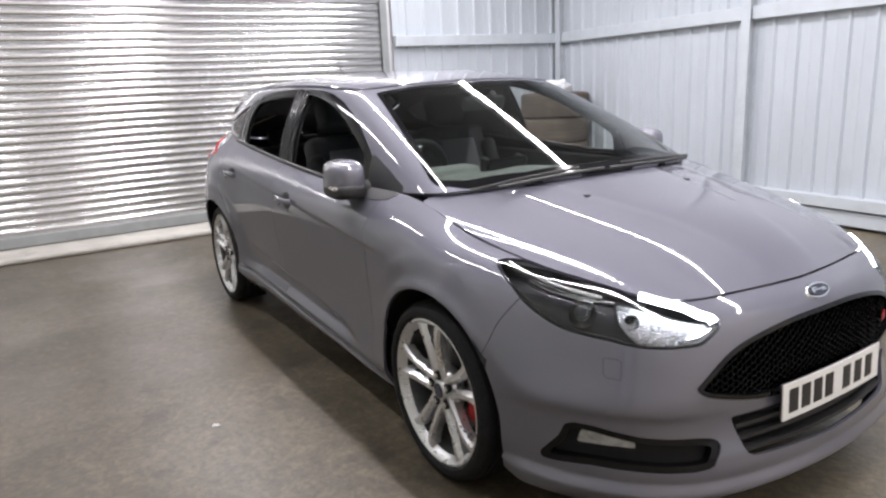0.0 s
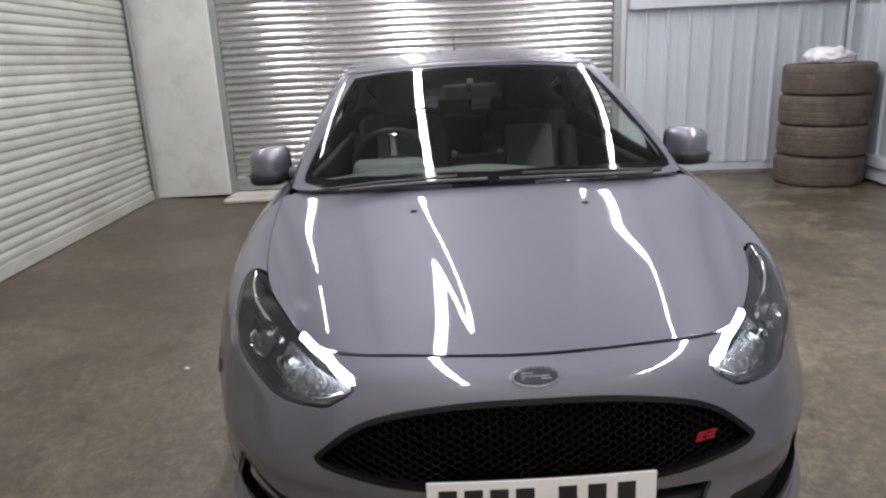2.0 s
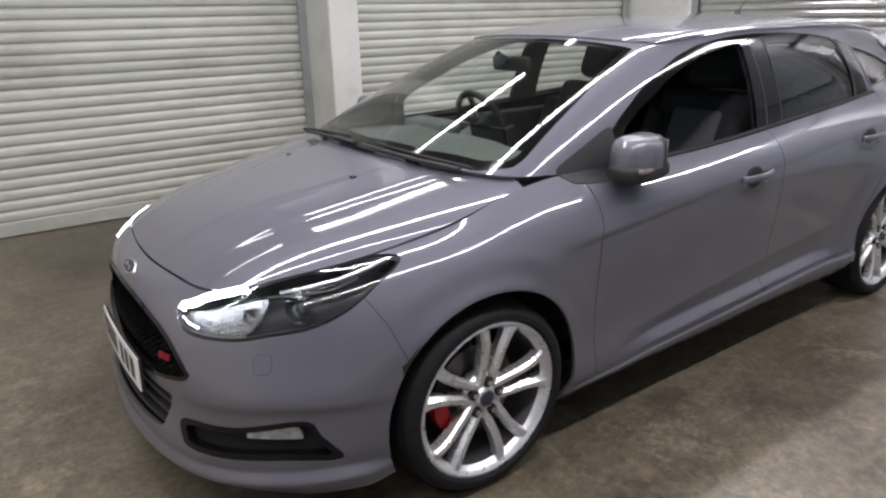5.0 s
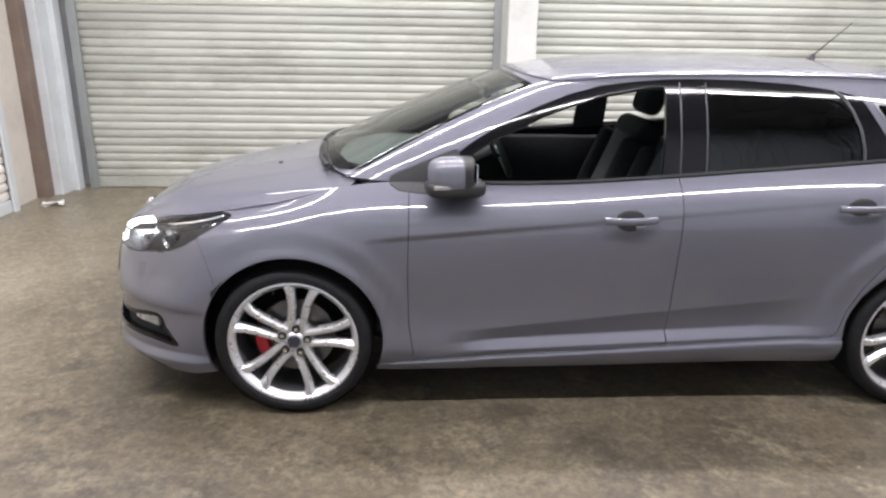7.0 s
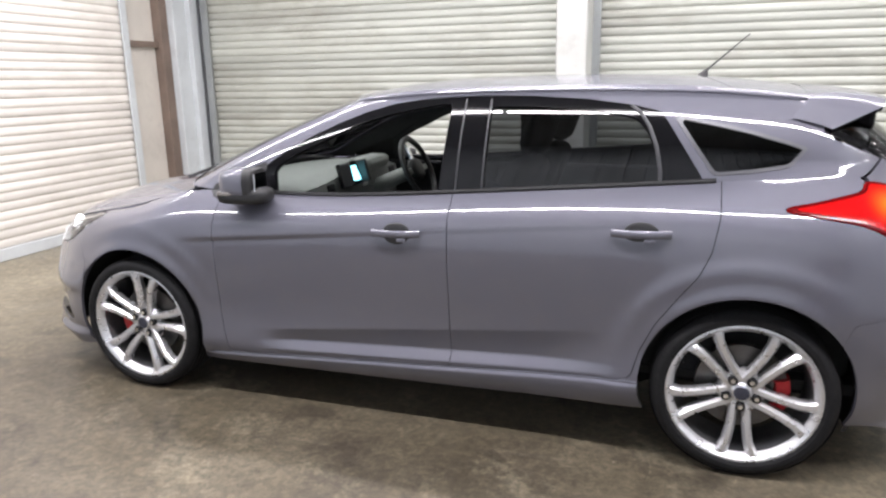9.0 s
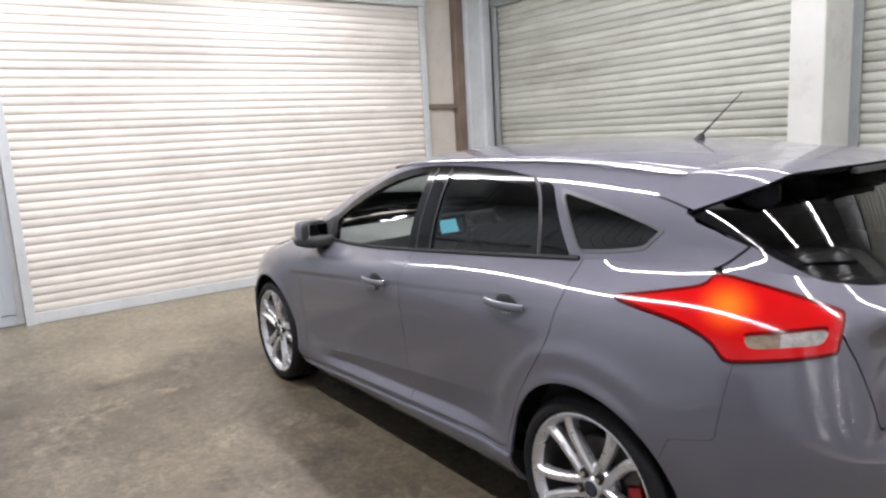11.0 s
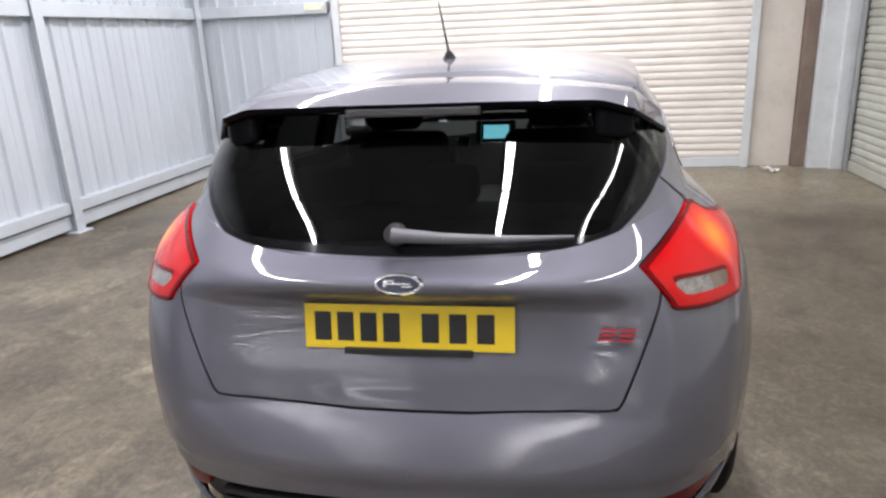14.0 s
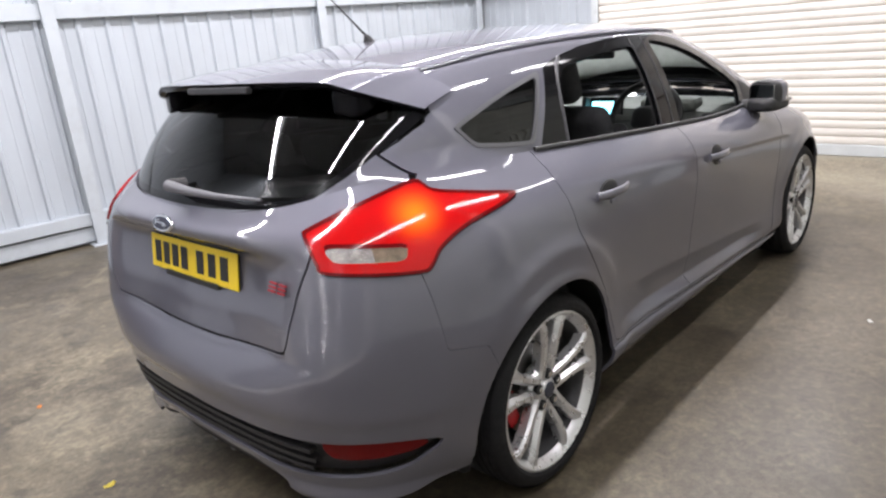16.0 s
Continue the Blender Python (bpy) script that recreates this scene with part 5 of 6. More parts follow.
for s in (1, -1):
    flip = (lambda p: p) if s > 0 else mirrored
    side = lambda v: (v[0], v[1] * s, v[2])
    lamp = sheet("headlight", flip(p_head), LAMP_GLASS, car, "clear headlight with white running light lit", 0.004)
    sheet("housing", offset(flip(p_head), -0.055), LAMP_BLACK, lamp, "black lamp housing", 0)
    _, rim_band = split(p_head, inside(along_front(p_head[0]), p_head[0][:, 2], HEADLIGHT) + 0.007)
    sheet("bezel", offset(flip(rim_band), -0.006), LAMP_BLACK, lamp, "", 0.045)
    top = [surf_front(a, z, 0.012) for a, z in ((0.010, 0.688), (0.018, 0.698), (0.04, 0.708), (0.09, 0.726), (0.15, 0.742), (0.205, 0.757))]
    sweep([side(v) for v in top], ring(0.014, 0.012), DRL, "running_light", lamp, "white lit running light strip")
    low = [surf_front(a, z, 0.012) for a, z in ((0.014, 0.672), (0.035, 0.660), (0.07, 0.654))]
    sweep([side(v) for v in low], ring(0.005, 0.005), CHROME, "trim_strip", lamp, "chrome trim strip")
    line = [surf_front(a, z, 0.016) for a, z in ((0.30, 0.742), (0.38, 0.756), (0.47, 0.775), (0.55, 0.797), (0.60, 0.812))]
    sweep([side(v) for v in line], ring(0.007, 0.013), CHROME, "trim_strip", lamp, "chrome trim strip")
    line = [surf_front(a, z, 0.022) for a, z in ((0.26, 0.730), (0.36, 0.738), (0.45, 0.752), (0.52, 0.775))]
    sweep([side(v) for v in line], ring(0.006, 0.010), CHROME, "trim_strip", lamp, "chrome trim strip")
    silver = split(p_head, inside(along_front(p_head[0]), p_head[0][:, 2], SILVER_ZONE))[0]
    sheet("reflector_bowl", offset(flip(silver), -0.034), REFLECTOR_SILVER, lamp, "bright silver reflector bowl", 0.012)
    for a, z, r in ((0.345, 0.706, 0.040), (0.215, 0.694, 0.022)):
        bm = bmesh.new()
        rod(bm, side(surf_front(a, z, 0.052)), side(surf_front(a, z, 0.022)), r * 0.72, r, 32, False)
        part("reflector", bm, CHROME, lamp, "chrome projector ring", 40)
        bm = bmesh.new()
        bmesh.ops.create_uvsphere(bm, u_segments=24, v_segments=14, radius=r * 0.74, matrix=Matrix.Translation(side(surf_front(a, z, 0.050))))
        part("lens", bm, PROJECTOR, lamp, "dark round projector lens", 180)

# tail lights
for s in (1, -1):
    flip = (lambda p: p) if s > 0 else mirrored
    u, z = along_rear(p_tail[0]), p_tail[0][:, 2]
    lens_line = inside(u, z, REVERSE)
    white, rest_t = split(p_tail, lens_line)
    lamp = sheet("tail_light", flip(rest_t), TAIL_RED, car, "glossy red tail light with a clear reversing lens", 0.02, 0.006)
    bright, brown = split(white, 0.150 - along_rear(white[0]))[::-1]
    sheet("reversing_lens", flip(bright), CLEAR_LENS, lamp, "clear ribbed reversing lens", 0.01, 0.005)
    sheet("indicator_lens", flip(brown), BROWN_LENS, lamp, "smoky brown indicator lens", 0.01, 0.005)
    rim_line = inside(along_rear(rest_t[0]), rest_t[0][:, 2], TAIL)
    _, edge_band = split(rest_t, rim_line + 0.009)
    sheet("lamp_edge", flip(edge_band), TAIL_DARK, lamp, "dark red lens edge", 0.0, 0.0072)
    low_band = split(rest_t, inside(along_rear(rest_t[0]), rest_t[0][:, 2], np.array(REVERSE) + np.array((0, 0.009))))[0]
    sheet("lens_divider", flip(low_band), TAIL_DARK, lamp, "dark red line over the clear lens", 0.0, 0.0070)

# rear bumper insert, reflectors, exhaust
insert = sheet("rear_insert", offset(both(p_insert), -0.030), SATIN_BLACK, r_bumper, "black ribbed lower bumper insert", 0.0)
rear_pts = skirt_pts[skirt_pts[:, 0] < -1.6]


def rear_x(y, z):
    d = (rear_pts[:, 1] - abs(y)) ** 2 + (rear_pts[:, 2] - z) ** 2
    i = np.argsort(d)[:4]
    w = 1 / (d[i] + 1e-6)
    return float((rear_pts[i, 0] * w).sum() / w.sum())


for h, half in ((0.302, 0.52), (0.332, 0.535), (0.362, 0.53)):
    line = [(rear_x(y, h) + 0.016, y, h + 0.012 - 0.018 * (abs(y) / 0.6) ** 2) for y in np.linspace(-half, half, 41)]
    sweep(line, ((-0.013, -0.006), (0.013, -0.006), (0.013, 0.006), (-0.013, 0.006)), SATIN_BLACK, "rib", insert)
for s in (1, -1):
    flip = (lambda p: p) if s > 0 else mirrored
    ref = split(p_insert, inside(np.abs(p_insert[0][:, 1]), p_insert[0][:, 2], REFLECTOR))[0]
    sheet("reflector", offset(flip(ref), -0.006), TAIL_DARK, r_bumper, "dark red rear reflector", 0.02)
    pipe = bmesh.new()
    rod(pipe, (-1.90, 0.055 * s, 0.222), (-2.015, 0.055 * s, 0.222), 0.044, 0.046, 6, False)
    r = bmesh.ops.solidify(pipe, geom=pipe.faces[:], thickness=0.005)
    part("exhaust_tip", pipe, DARK_ALLOY, r_bumper, "dull steel six-sided exhaust tip", 30)
tunnel = boxed((-1.97, -0.33, 0.18), (-1.85, 0.33, 0.290), 0.03)
part("exhaust_surround", tunnel, MATT_BLACK, r_bumper, "black exhaust surround")

def superball(bm, centre, radii, power, seg=28):
    """A rounded box-like ball."""
    r = bmesh.ops.create_uvsphere(bm, u_segments=seg, v_segments=seg // 2, radius=1.0)
    for v in r["verts"]:
        c = v.co.normalized()
        k = (abs(c.x) ** power + abs(c.y) ** power + abs(c.z) ** power) ** (-1 / power)
        v.co = Vector((c.x * k * radii[0], c.y * k * radii[1], c.z * k * radii[2])) + Vector(centre)
    return r["verts"]


# spoiler over the rear window
def spoiler_rows():
    rows = []
    for q in np.linspace(-1.3, 1.3, 61):
        y0 = min(abs(q), 1.0)
        fy, ry = 0.56 * y0, 0.55 * y0
        front = np.array((-1.50 + 0.02 * y0 ** 2, fy, float(roof_z(-1.50, fy)) + 0.002))
        rear = np.array((-1.800 + 0.075 * y0 ** 2.5, ry * 0.985, 1.350 - 0.012 * y0 ** 3 - 0.020 * max(0.0, y0 - 0.85) / 0.15))
        if abs(q) > 1:
            t = smooth01((abs(q) - 1) / 0.3)
            front = front * (1 - t) + np.array((-1.425, 0.644, 1.284)) * t
            rear = rear * (1 - t) + np.array((-1.556, 0.645, 1.246)) * t
        sgn = 1 if q >= 0 else -1
        flipv = np.array((1, sgn, 1))
        rows.append((front * flipv, rear * flipv))
    return rows


top_bm, low_bm = bmesh.new(), bmesh.new()
tops, lows = [], []
for front, rear in spoiler_rows():
    th = 0.024 if abs(rear[1]) < 0.54 else 0.018
    line = []
    for t in np.linspace(0, 1, 9):
        p = front * (1 - t) + rear * t
        p[2] += 0.012 * math.sin(math.pi * t) * (1 if abs(rear[1]) < 0.56 else 0.2)
        line.append(top_bm.verts.new(p))
    tops.append(line)
    inner_p = rear * 0.35 + front * 0.65
    under = [rear, rear + np.array((0.004, 0, -th * 0.6)), rear + np.array((0.022, 0, -th)), rear * 0.6 + front * 0.4 + np.array((0, 0, -th - 0.004)), inner_p + np.array((0, 0, -th - 0.012))]
    lows.append([low_bm.verts.new(p) for p in under])
for rows, bm in ((tops, top_bm), (lows, low_bm)):
    for a, b in zip(rows, rows[1:]):
        for k in range(len(a) - 1):
            bm.faces.new((a[k], a[k + 1], b[k + 1], b[k]))
    bmesh.ops.recalc_face_normals(bm, faces=bm.faces)
for f in top_bm.faces:
    if f.normal.z < 0:
        f.normal_flip()
spoiler = part("spoiler", top_bm, PAINT, tailgate, "grey painted roof spoiler", 50)
part("spoiler_underside", low_bm, UNDER_BLACK, spoiler, "gloss black spoiler underside", 50)
for s in (1, -1):                             # the spoiler's ends come down to the glass
    fin = bmesh.new()
    for v in superball(fin, (0, 0, 0), (1.0, 1.0, 1.0), 7.0, 32):
        across = 0.497 + 0.052 * v.co.y
        rear = -1.772 + 0.072 * (across / 0.55) ** 2.5
        reach = 0.075 * (1 - 0.25 * v.co.y)
        deep = 0.042 * (1 - 0.30 * max(0.0, v.co.y) ** 2)
        x = rear + reach + reach * v.co.x
        lid = 1.334 + 0.14 * (x - rear) - 0.012 * (across / 0.55) ** 3 - 0.016 * max(0.0, across - 0.47) / 0.08
        v.co = Vector((x, s * across, lid - deep + deep * v.co.z - 0.10 * max(0.0, -v.co.z) * (x - rear)))
    if s < 0:
        bmesh.ops.reverse_faces(fin, faces=fin.faces)
    part("spoiler_fin", fin, UNDER_BLACK, spoiler, "gloss black end of the spoiler", 60)
part("brake_light", boxed((-1.808, -0.17, 1.320), (-1.785, 0.17, 1.340), 0.004), BRAKE_GREY, spoiler, "smoked high brake light")

# antenna
mast = bmesh.new()
rod(mast, (-1.150, 0, 1.452), (-1.32, 0, 1.605), 0.0045, 0.002, 8)
ant = bmesh.new()
rod(ant, (-1.14, 0, 1.425), (-1.152, 0, 1.456), 0.026, 0.009, 16)
antenna = part("antenna_base", ant, SATIN_BLACK, car, "black roof antenna base", 40)
part("mast", mast, SATIN_BLACK, antenna, "thin black antenna mast", 40)

# wipers
def wiper(points, name, parent, w=0.010):
    return sweep(points, ring(w, 0.007), SATIN_BLACK, name, parent, "black wiper arm and blade")


wiper([(1.245, -0.52, 0.990), (1.262, -0.35, 1.001), (1.270, -0.18, 1.008), (1.272, -0.02, 1.010)], "wiper", car)
wiper([(1.215, -0.62, 0.985), (1.225, -0.40, 1.005), (1.240, -0.12, 1.018)], "wiper", car, 0.006)
wiper([(1.262, 0.02, 1.006), (1.262, 0.20, 1.005), (1.245, 0.38, 1.000), (1.200, 0.56, 0.992)], "wiper", car)
wiper([(1.245, 0.10, 1.018), (1.225, 0.35, 1.010), (1.175, 0.60, 0.995)], "wiper", car, 0.006)
for y in (0.27, -0.27):
    jet = boxed((1.430, y - 0.010, float(bonnet_z(1.44, 0.27)) - 0.004), (1.450, y + 0.010, float(bonnet_z(1.44, 0.27)) + 0.005), 0.003)
    part("washer_jet", jet, SATIN_BLACK, car, "small black washer jet")
pivot = bmesh.new()
rod(pivot, (-1.960, 0.02, 1.062), (-2.008, 0.02, 1.075), 0.028, 0.020, 20)
rear_wiper = part("rear_wiper", pivot, SATIN_BLACK, tailgate, "black rear wiper", 40)
arm_bm = bmesh.new()
for a, b, ra, rb in (((-2.008, 0.02, 1.074), (-2.006, -0.10, 1.066), 0.018, 0.013), ((-2.006, -0.10, 1.066), (-1.996, -0.24, 1.061), 0.013, 0.009), ((-1.996, -0.24, 1.061), (-1.960, -0.395, 1.057), 0.009, 0.004)):
    rod(arm_bm, a, b, ra, rb, 12)
part("wiper_arm", arm_bm, SATIN_GREY, rear_wiper, "grey tapered wiper arm", 50)

# handles and mirrors
def handle(x, z, s, parent):
    y = 0.882
    surf = skirt_pts[np.argmin((skirt_pts[:, 0] - x) ** 2 + (skirt_pts[:, 2] - z) ** 2 + 9 * (skirt_pts[:, 1] < 0.6))][1]
    # a satin black bulge puts in the shade of the body-coloured recess
    cup = bmesh.new()
    bmesh.ops.create_uvsphere(cup, u_segments=24, v_segments=12, radius=1.0, matrix=Matrix.Translation((x, s * (surf - 0.004), z - 0.004)) @ Matrix.Diagonal((0.066, 0.010, 0.050, 1)))
    part("handle_recess_shade", cup, SATIN_BLACK, parent, "recess behind the handle, its shade put in as satin black", 180)
    pts = [(x + 0.108 - 0.216 * t, s * (surf + 0.004 + 0.026 * math.sin(math.pi * t) ** 0.5), z + 0.004 + 0.004 * t) for t in np.linspace(0.03, 0.97, 15)]
    sweep(pts, ring(0.008, 0.0145, 12), PAINT, "door_handle", parent, "body-coloured door handle", None, 60)
    # a body-coloured bar stands in for the recess's lower lip catching light
    part("recess_lip", boxed((x - 0.05, min(s * (surf + 0.028), s * (surf + 0.036)), z - 0.024), (x - 0.012, max(s * (surf + 0.028), s * (surf + 0.036)), z - 0.010), 0.003), PAINT, parent)


def door_mirror(s, parent):
    top = bmesh.new()
    for v in superball(top, (0, 0, 0), (0.085, 0.112, 0.072), 3.6):
        t = v.co.y / 0.112
        v.co.z *= 1 - 0.10 * max(0, t)
        v.co.x = max(v.co.x, -0.052) * (1 - 0.25 * max(0, t) ** 2)
    low = bmesh.new()
    superball(low, (0.002, -0.004, -0.046), (0.090, 0.112, 0.036), 3.6)
    place = pose(0.678, 0.871 * s, 1.014, 0, 0, 8 * s)
    for bm in (top, low):
        for v in bm.verts:
            v.co.y *= s
        if s < 0:
            bmesh.ops.reverse_faces(bm, faces=bm.faces)
    for f in top.faces:
        if f.calc_center_median().x < -0.012:
            f.material_index = 1
    shell = part("door_mirror", top, (PAINT, SATIN_BLACK), parent, "body-coloured door mirror with a black back", 50)
    shell.matrix_basis = place @ Matrix.Diagonal((1.28, 0.66, 1.0, 1))
    part("mirror_base", low, SATIN_BLACK, shell, "black lower mirror shell", 50)
    glass = boxed((-0.056, -0.088, -0.046), (-0.0525, 0.088, 0.052), 0.0015)
    part("mirror_pane", glass, MIRROR, shell, "mirror glass")
    part("indicator", boxed((0.02, min(s * 0.03, s * 0.108), -0.040), (0.076, max(s * 0.03, s * 0.108), -0.024), 0.005), CLEAR_LENS, shell, "clear side indicator")
    arm = bmesh.new()
    rod(arm, (-0.02, -0.06 * s, -0.045), (-0.03, -0.175 * s, -0.065), 0.030, 0.040, 14)
    part("mirror_arm", arm, SATIN_BLACK, shell, "black mirror arm", 50)


for s, side in ((1, "left"), (-1, "right")):
    handle(-0.012, 0.838, s, doors[side, "front"])
    handle(-0.948, 0.888, s, doors[side, "rear"])
    door_mirror(s, doors[side, "front"])

# badges and plates
def badge(centre, tilt, parent, facing):
    o = bmesh.new()
    bmesh.ops.create_cone(o, cap_ends=True, segments=40, radius1=1, radius2=0.92, depth=0.006)
    bmesh.ops.scale(o, verts=o.verts, vec=(0.060, 0.026, 1))
    ob = part("badge", o, CHROME, parent, "oval chrome badge", 30)
    # lies across y, its face along x
    ob.matrix_basis = Matrix.Translation(centre) @ Matrix.Rotation(radians(90 * facing), 4, "Z") @ Matrix.Rotation(radians(90 - tilt), 4, "X")
    i = bmesh.new()
    bmesh.ops.create_cone(i, cap_ends=True, segments=40, radius1=1, radius2=0.95, depth=0.003)
    bmesh.ops.scale(i, verts=i.verts, vec=(0.050, 0.0195, 1))
    inn = part("badge_field", i, BADGE_BLUE, ob, "dark blue oval field")
    inn.matrix_basis = pose(0, 0, 0.0045)
    m = bmesh.new()
    box(m, (-0.034, -0.006, 0), (-0.026, 0.010, 0.0015), 0.0006)
    box(m, (-0.028, 0.006, 0), (-0.008, 0.010, 0.0015), 0.0006)
    box(m, (-0.028, -0.001, 0), (0.030, 0.003, 0.0015), 0.0006)
    box(m, (0.010, -0.007, 0), (0.034, -0.003, 0.0015), 0.0006)
    mk = part("badge_mark", m, CHROME, ob)
    mk.matrix_basis = pose(0, 0, 0.006)


badge((front_x(0, 0.708) + 0.004, 0, 0.708), 40, f_bumper, 1)
badge((rear_x(0, 0.972) - 0.004, 0, 0.972), 20, tailgate, -1)


def bowed(lo, hi, bow, n=10):
    """A thin slab along x, bowed back by bow * x squared."""
    bm, rings = bmesh.new(), []
    for k in range(n + 1):
        x = lo[0] + (hi[0] - lo[0]) * k / n
        d = -bow * x * x
        rings.append([bm.verts.new((x, y, z + d)) for y, z in ((lo[1], lo[2]), (hi[1], lo[2]), (hi[1], hi[2]), (lo[1], hi[2]))])
    for a, b in zip(rings, rings[1:]):
        for q in range(4):
            bm.faces.new((a[q], a[(q + 1) % 4], b[(q + 1) % 4], b[q]))
    bm.faces.new(rings[0])
    bm.faces.new(rings[-1])
    bmesh.ops.recalc_face_normals(bm, faces=bm.faces)
    return bm


def number_plate(m, mat, parent, label, bow):
    """A plate with plain bars where the characters stand."""
    pl = part("number_plate", bowed((-0.26, -0.0555, -0.002), (0.26, 0.0555, 0.002), bow, 16), mat, parent, label)
    pl.matrix_basis = m
    for x in (-0.222, -0.164, -0.106, -0.048, 0.048, 0.115, 0.182):
        part("bar", bowed((x - 0.012, -0.036, 0.0015), (x + 0.030, 0.036, 0.003), bow, 3), PLATE_BLACK, pl)
    for x in (-0.205, 0.205):
        part("screw_cap", rod(bmesh.new(), (x, -0.047 + 0.0, -bow * x * x), (x, -0.047, 0.0035 - bow * x * x), 0.006, seg=12), mat, pl)
    part("plate_backing", bowed((-0.255, -0.052, -0.012), (0.255, 0.052, -0.0022), bow, 16), SATIN_BLACK, pl)
    return pl


def plate_pose(x, z, tilt, facing):
    return Matrix.Translation((x, 0, z)) @ Matrix.Rotation(radians(90 * facing), 4, "Z") @ Matrix.Rotation(radians(90 - tilt), 4, "X")


number_plate(plate_pose(2.222, 0.440, 2, 1), PLATE_WHITE, f_bumper, "white front number plate with black bars", 0.12)
number_plate(plate_pose(rear_x(0, 0.836) - 0.008, 0.836, 9, -1), PLATE_YELLOW, tailgate, "yellow rear number plate with black bars", 0.05)
part("plate_holder", boxed((rear_x(0, 0.775) - 0.010, -0.16, 0.767), (rear_x(0, 0.775) + 0.004, 0.16, 0.785), 0.003), SATIN_BLACK, tailgate)


def red_letters(place, parent, size=0.85):
    """A small red two-part emblem, drawn as plain slanted strokes."""
    bm = bmesh.new()
    for x0 in (-0.030, 0.004):
        for z0 in (-0.013, -0.003, 0.007):
            vs = [bm.verts.new((x0 + dx + 0.35 * (z0 + dz), z0 + dz, h)) for h in (0, 0.003) for dx, dz in ((0, 0), (0.028, 0), (0.028, 0.005), (0, 0.005))]
            for q in ((4, 5, 6, 7), (0, 1, 5, 4), (1, 2, 6, 5), (2, 3, 7, 6), (3, 0, 4, 7)):
                bm.faces.new([vs[k] for k in q])
    ob = part("emblem", bm, RED_TRIM, parent, "small red emblem strokes")
    ob.matrix_basis = place @ Matrix.Diagonal((size, size * 0.95, 1, 1))
    return ob


yy = 0.39
red_letters(Matrix.Translation((front_x(yy, 0.545) - 0.006, yy, 0.545)) @ Matrix.Rotation(radians(90 + 18), 4, "Z") @ Matrix.Rotation(radians(85), 4, "X"), grille)
yy = -0.492
red_letters(Matrix.Translation((rear_x(yy, 0.842) - 0.008, yy, 0.842)) @ Matrix.Rotation(radians(-90 - 2), 4, "Z") @ Matrix.Rotation(radians(80), 4, "X"), tailgate, 1.25)

# ---- the car: wheels ----
def spoke_pair(bm, angle):
    """Two bars from the hub to the rim with a slot between them."""
    rot = Matrix.Rotation(angle, 4, "Y")
    for s in (1, -1):
        stations = ((0.036, 0.019, 0.0160, -0.016), (0.085, 0.0220, 0.0148, -0.008), (0.140, 0.0275, 0.0150, 0.000), (0.180, 0.0350, 0.0165, 0.005), (0.205, 0.0440, 0.0190, 0.006), (0.222, 0.0540, 0.0260, 0.004), (0.236, 0.0610, 0.0380, -0.003))
        rings = []
        for r, off, w, yv in stations:
            prof = ((-w, -0.040), (-w, -0.016), (-w * 0.35, 0.0), (w * 0.60, 0.0), (w, -0.010), (w, -0.040))
            rings.append([bm.verts.new(rot @ Vector((s * (off + a * (1 if s > 0 else 1)), yv + b, r))) for a, b in prof])
        for q0, q1 in zip(rings, rings[1:]):
            for k in range(5):
                bm.faces.new((q0[k], q0[k + 1], q1[k + 1], q1[k]))
        bm.faces.new(rings[0])
        bm.faces.new(rings[-1])


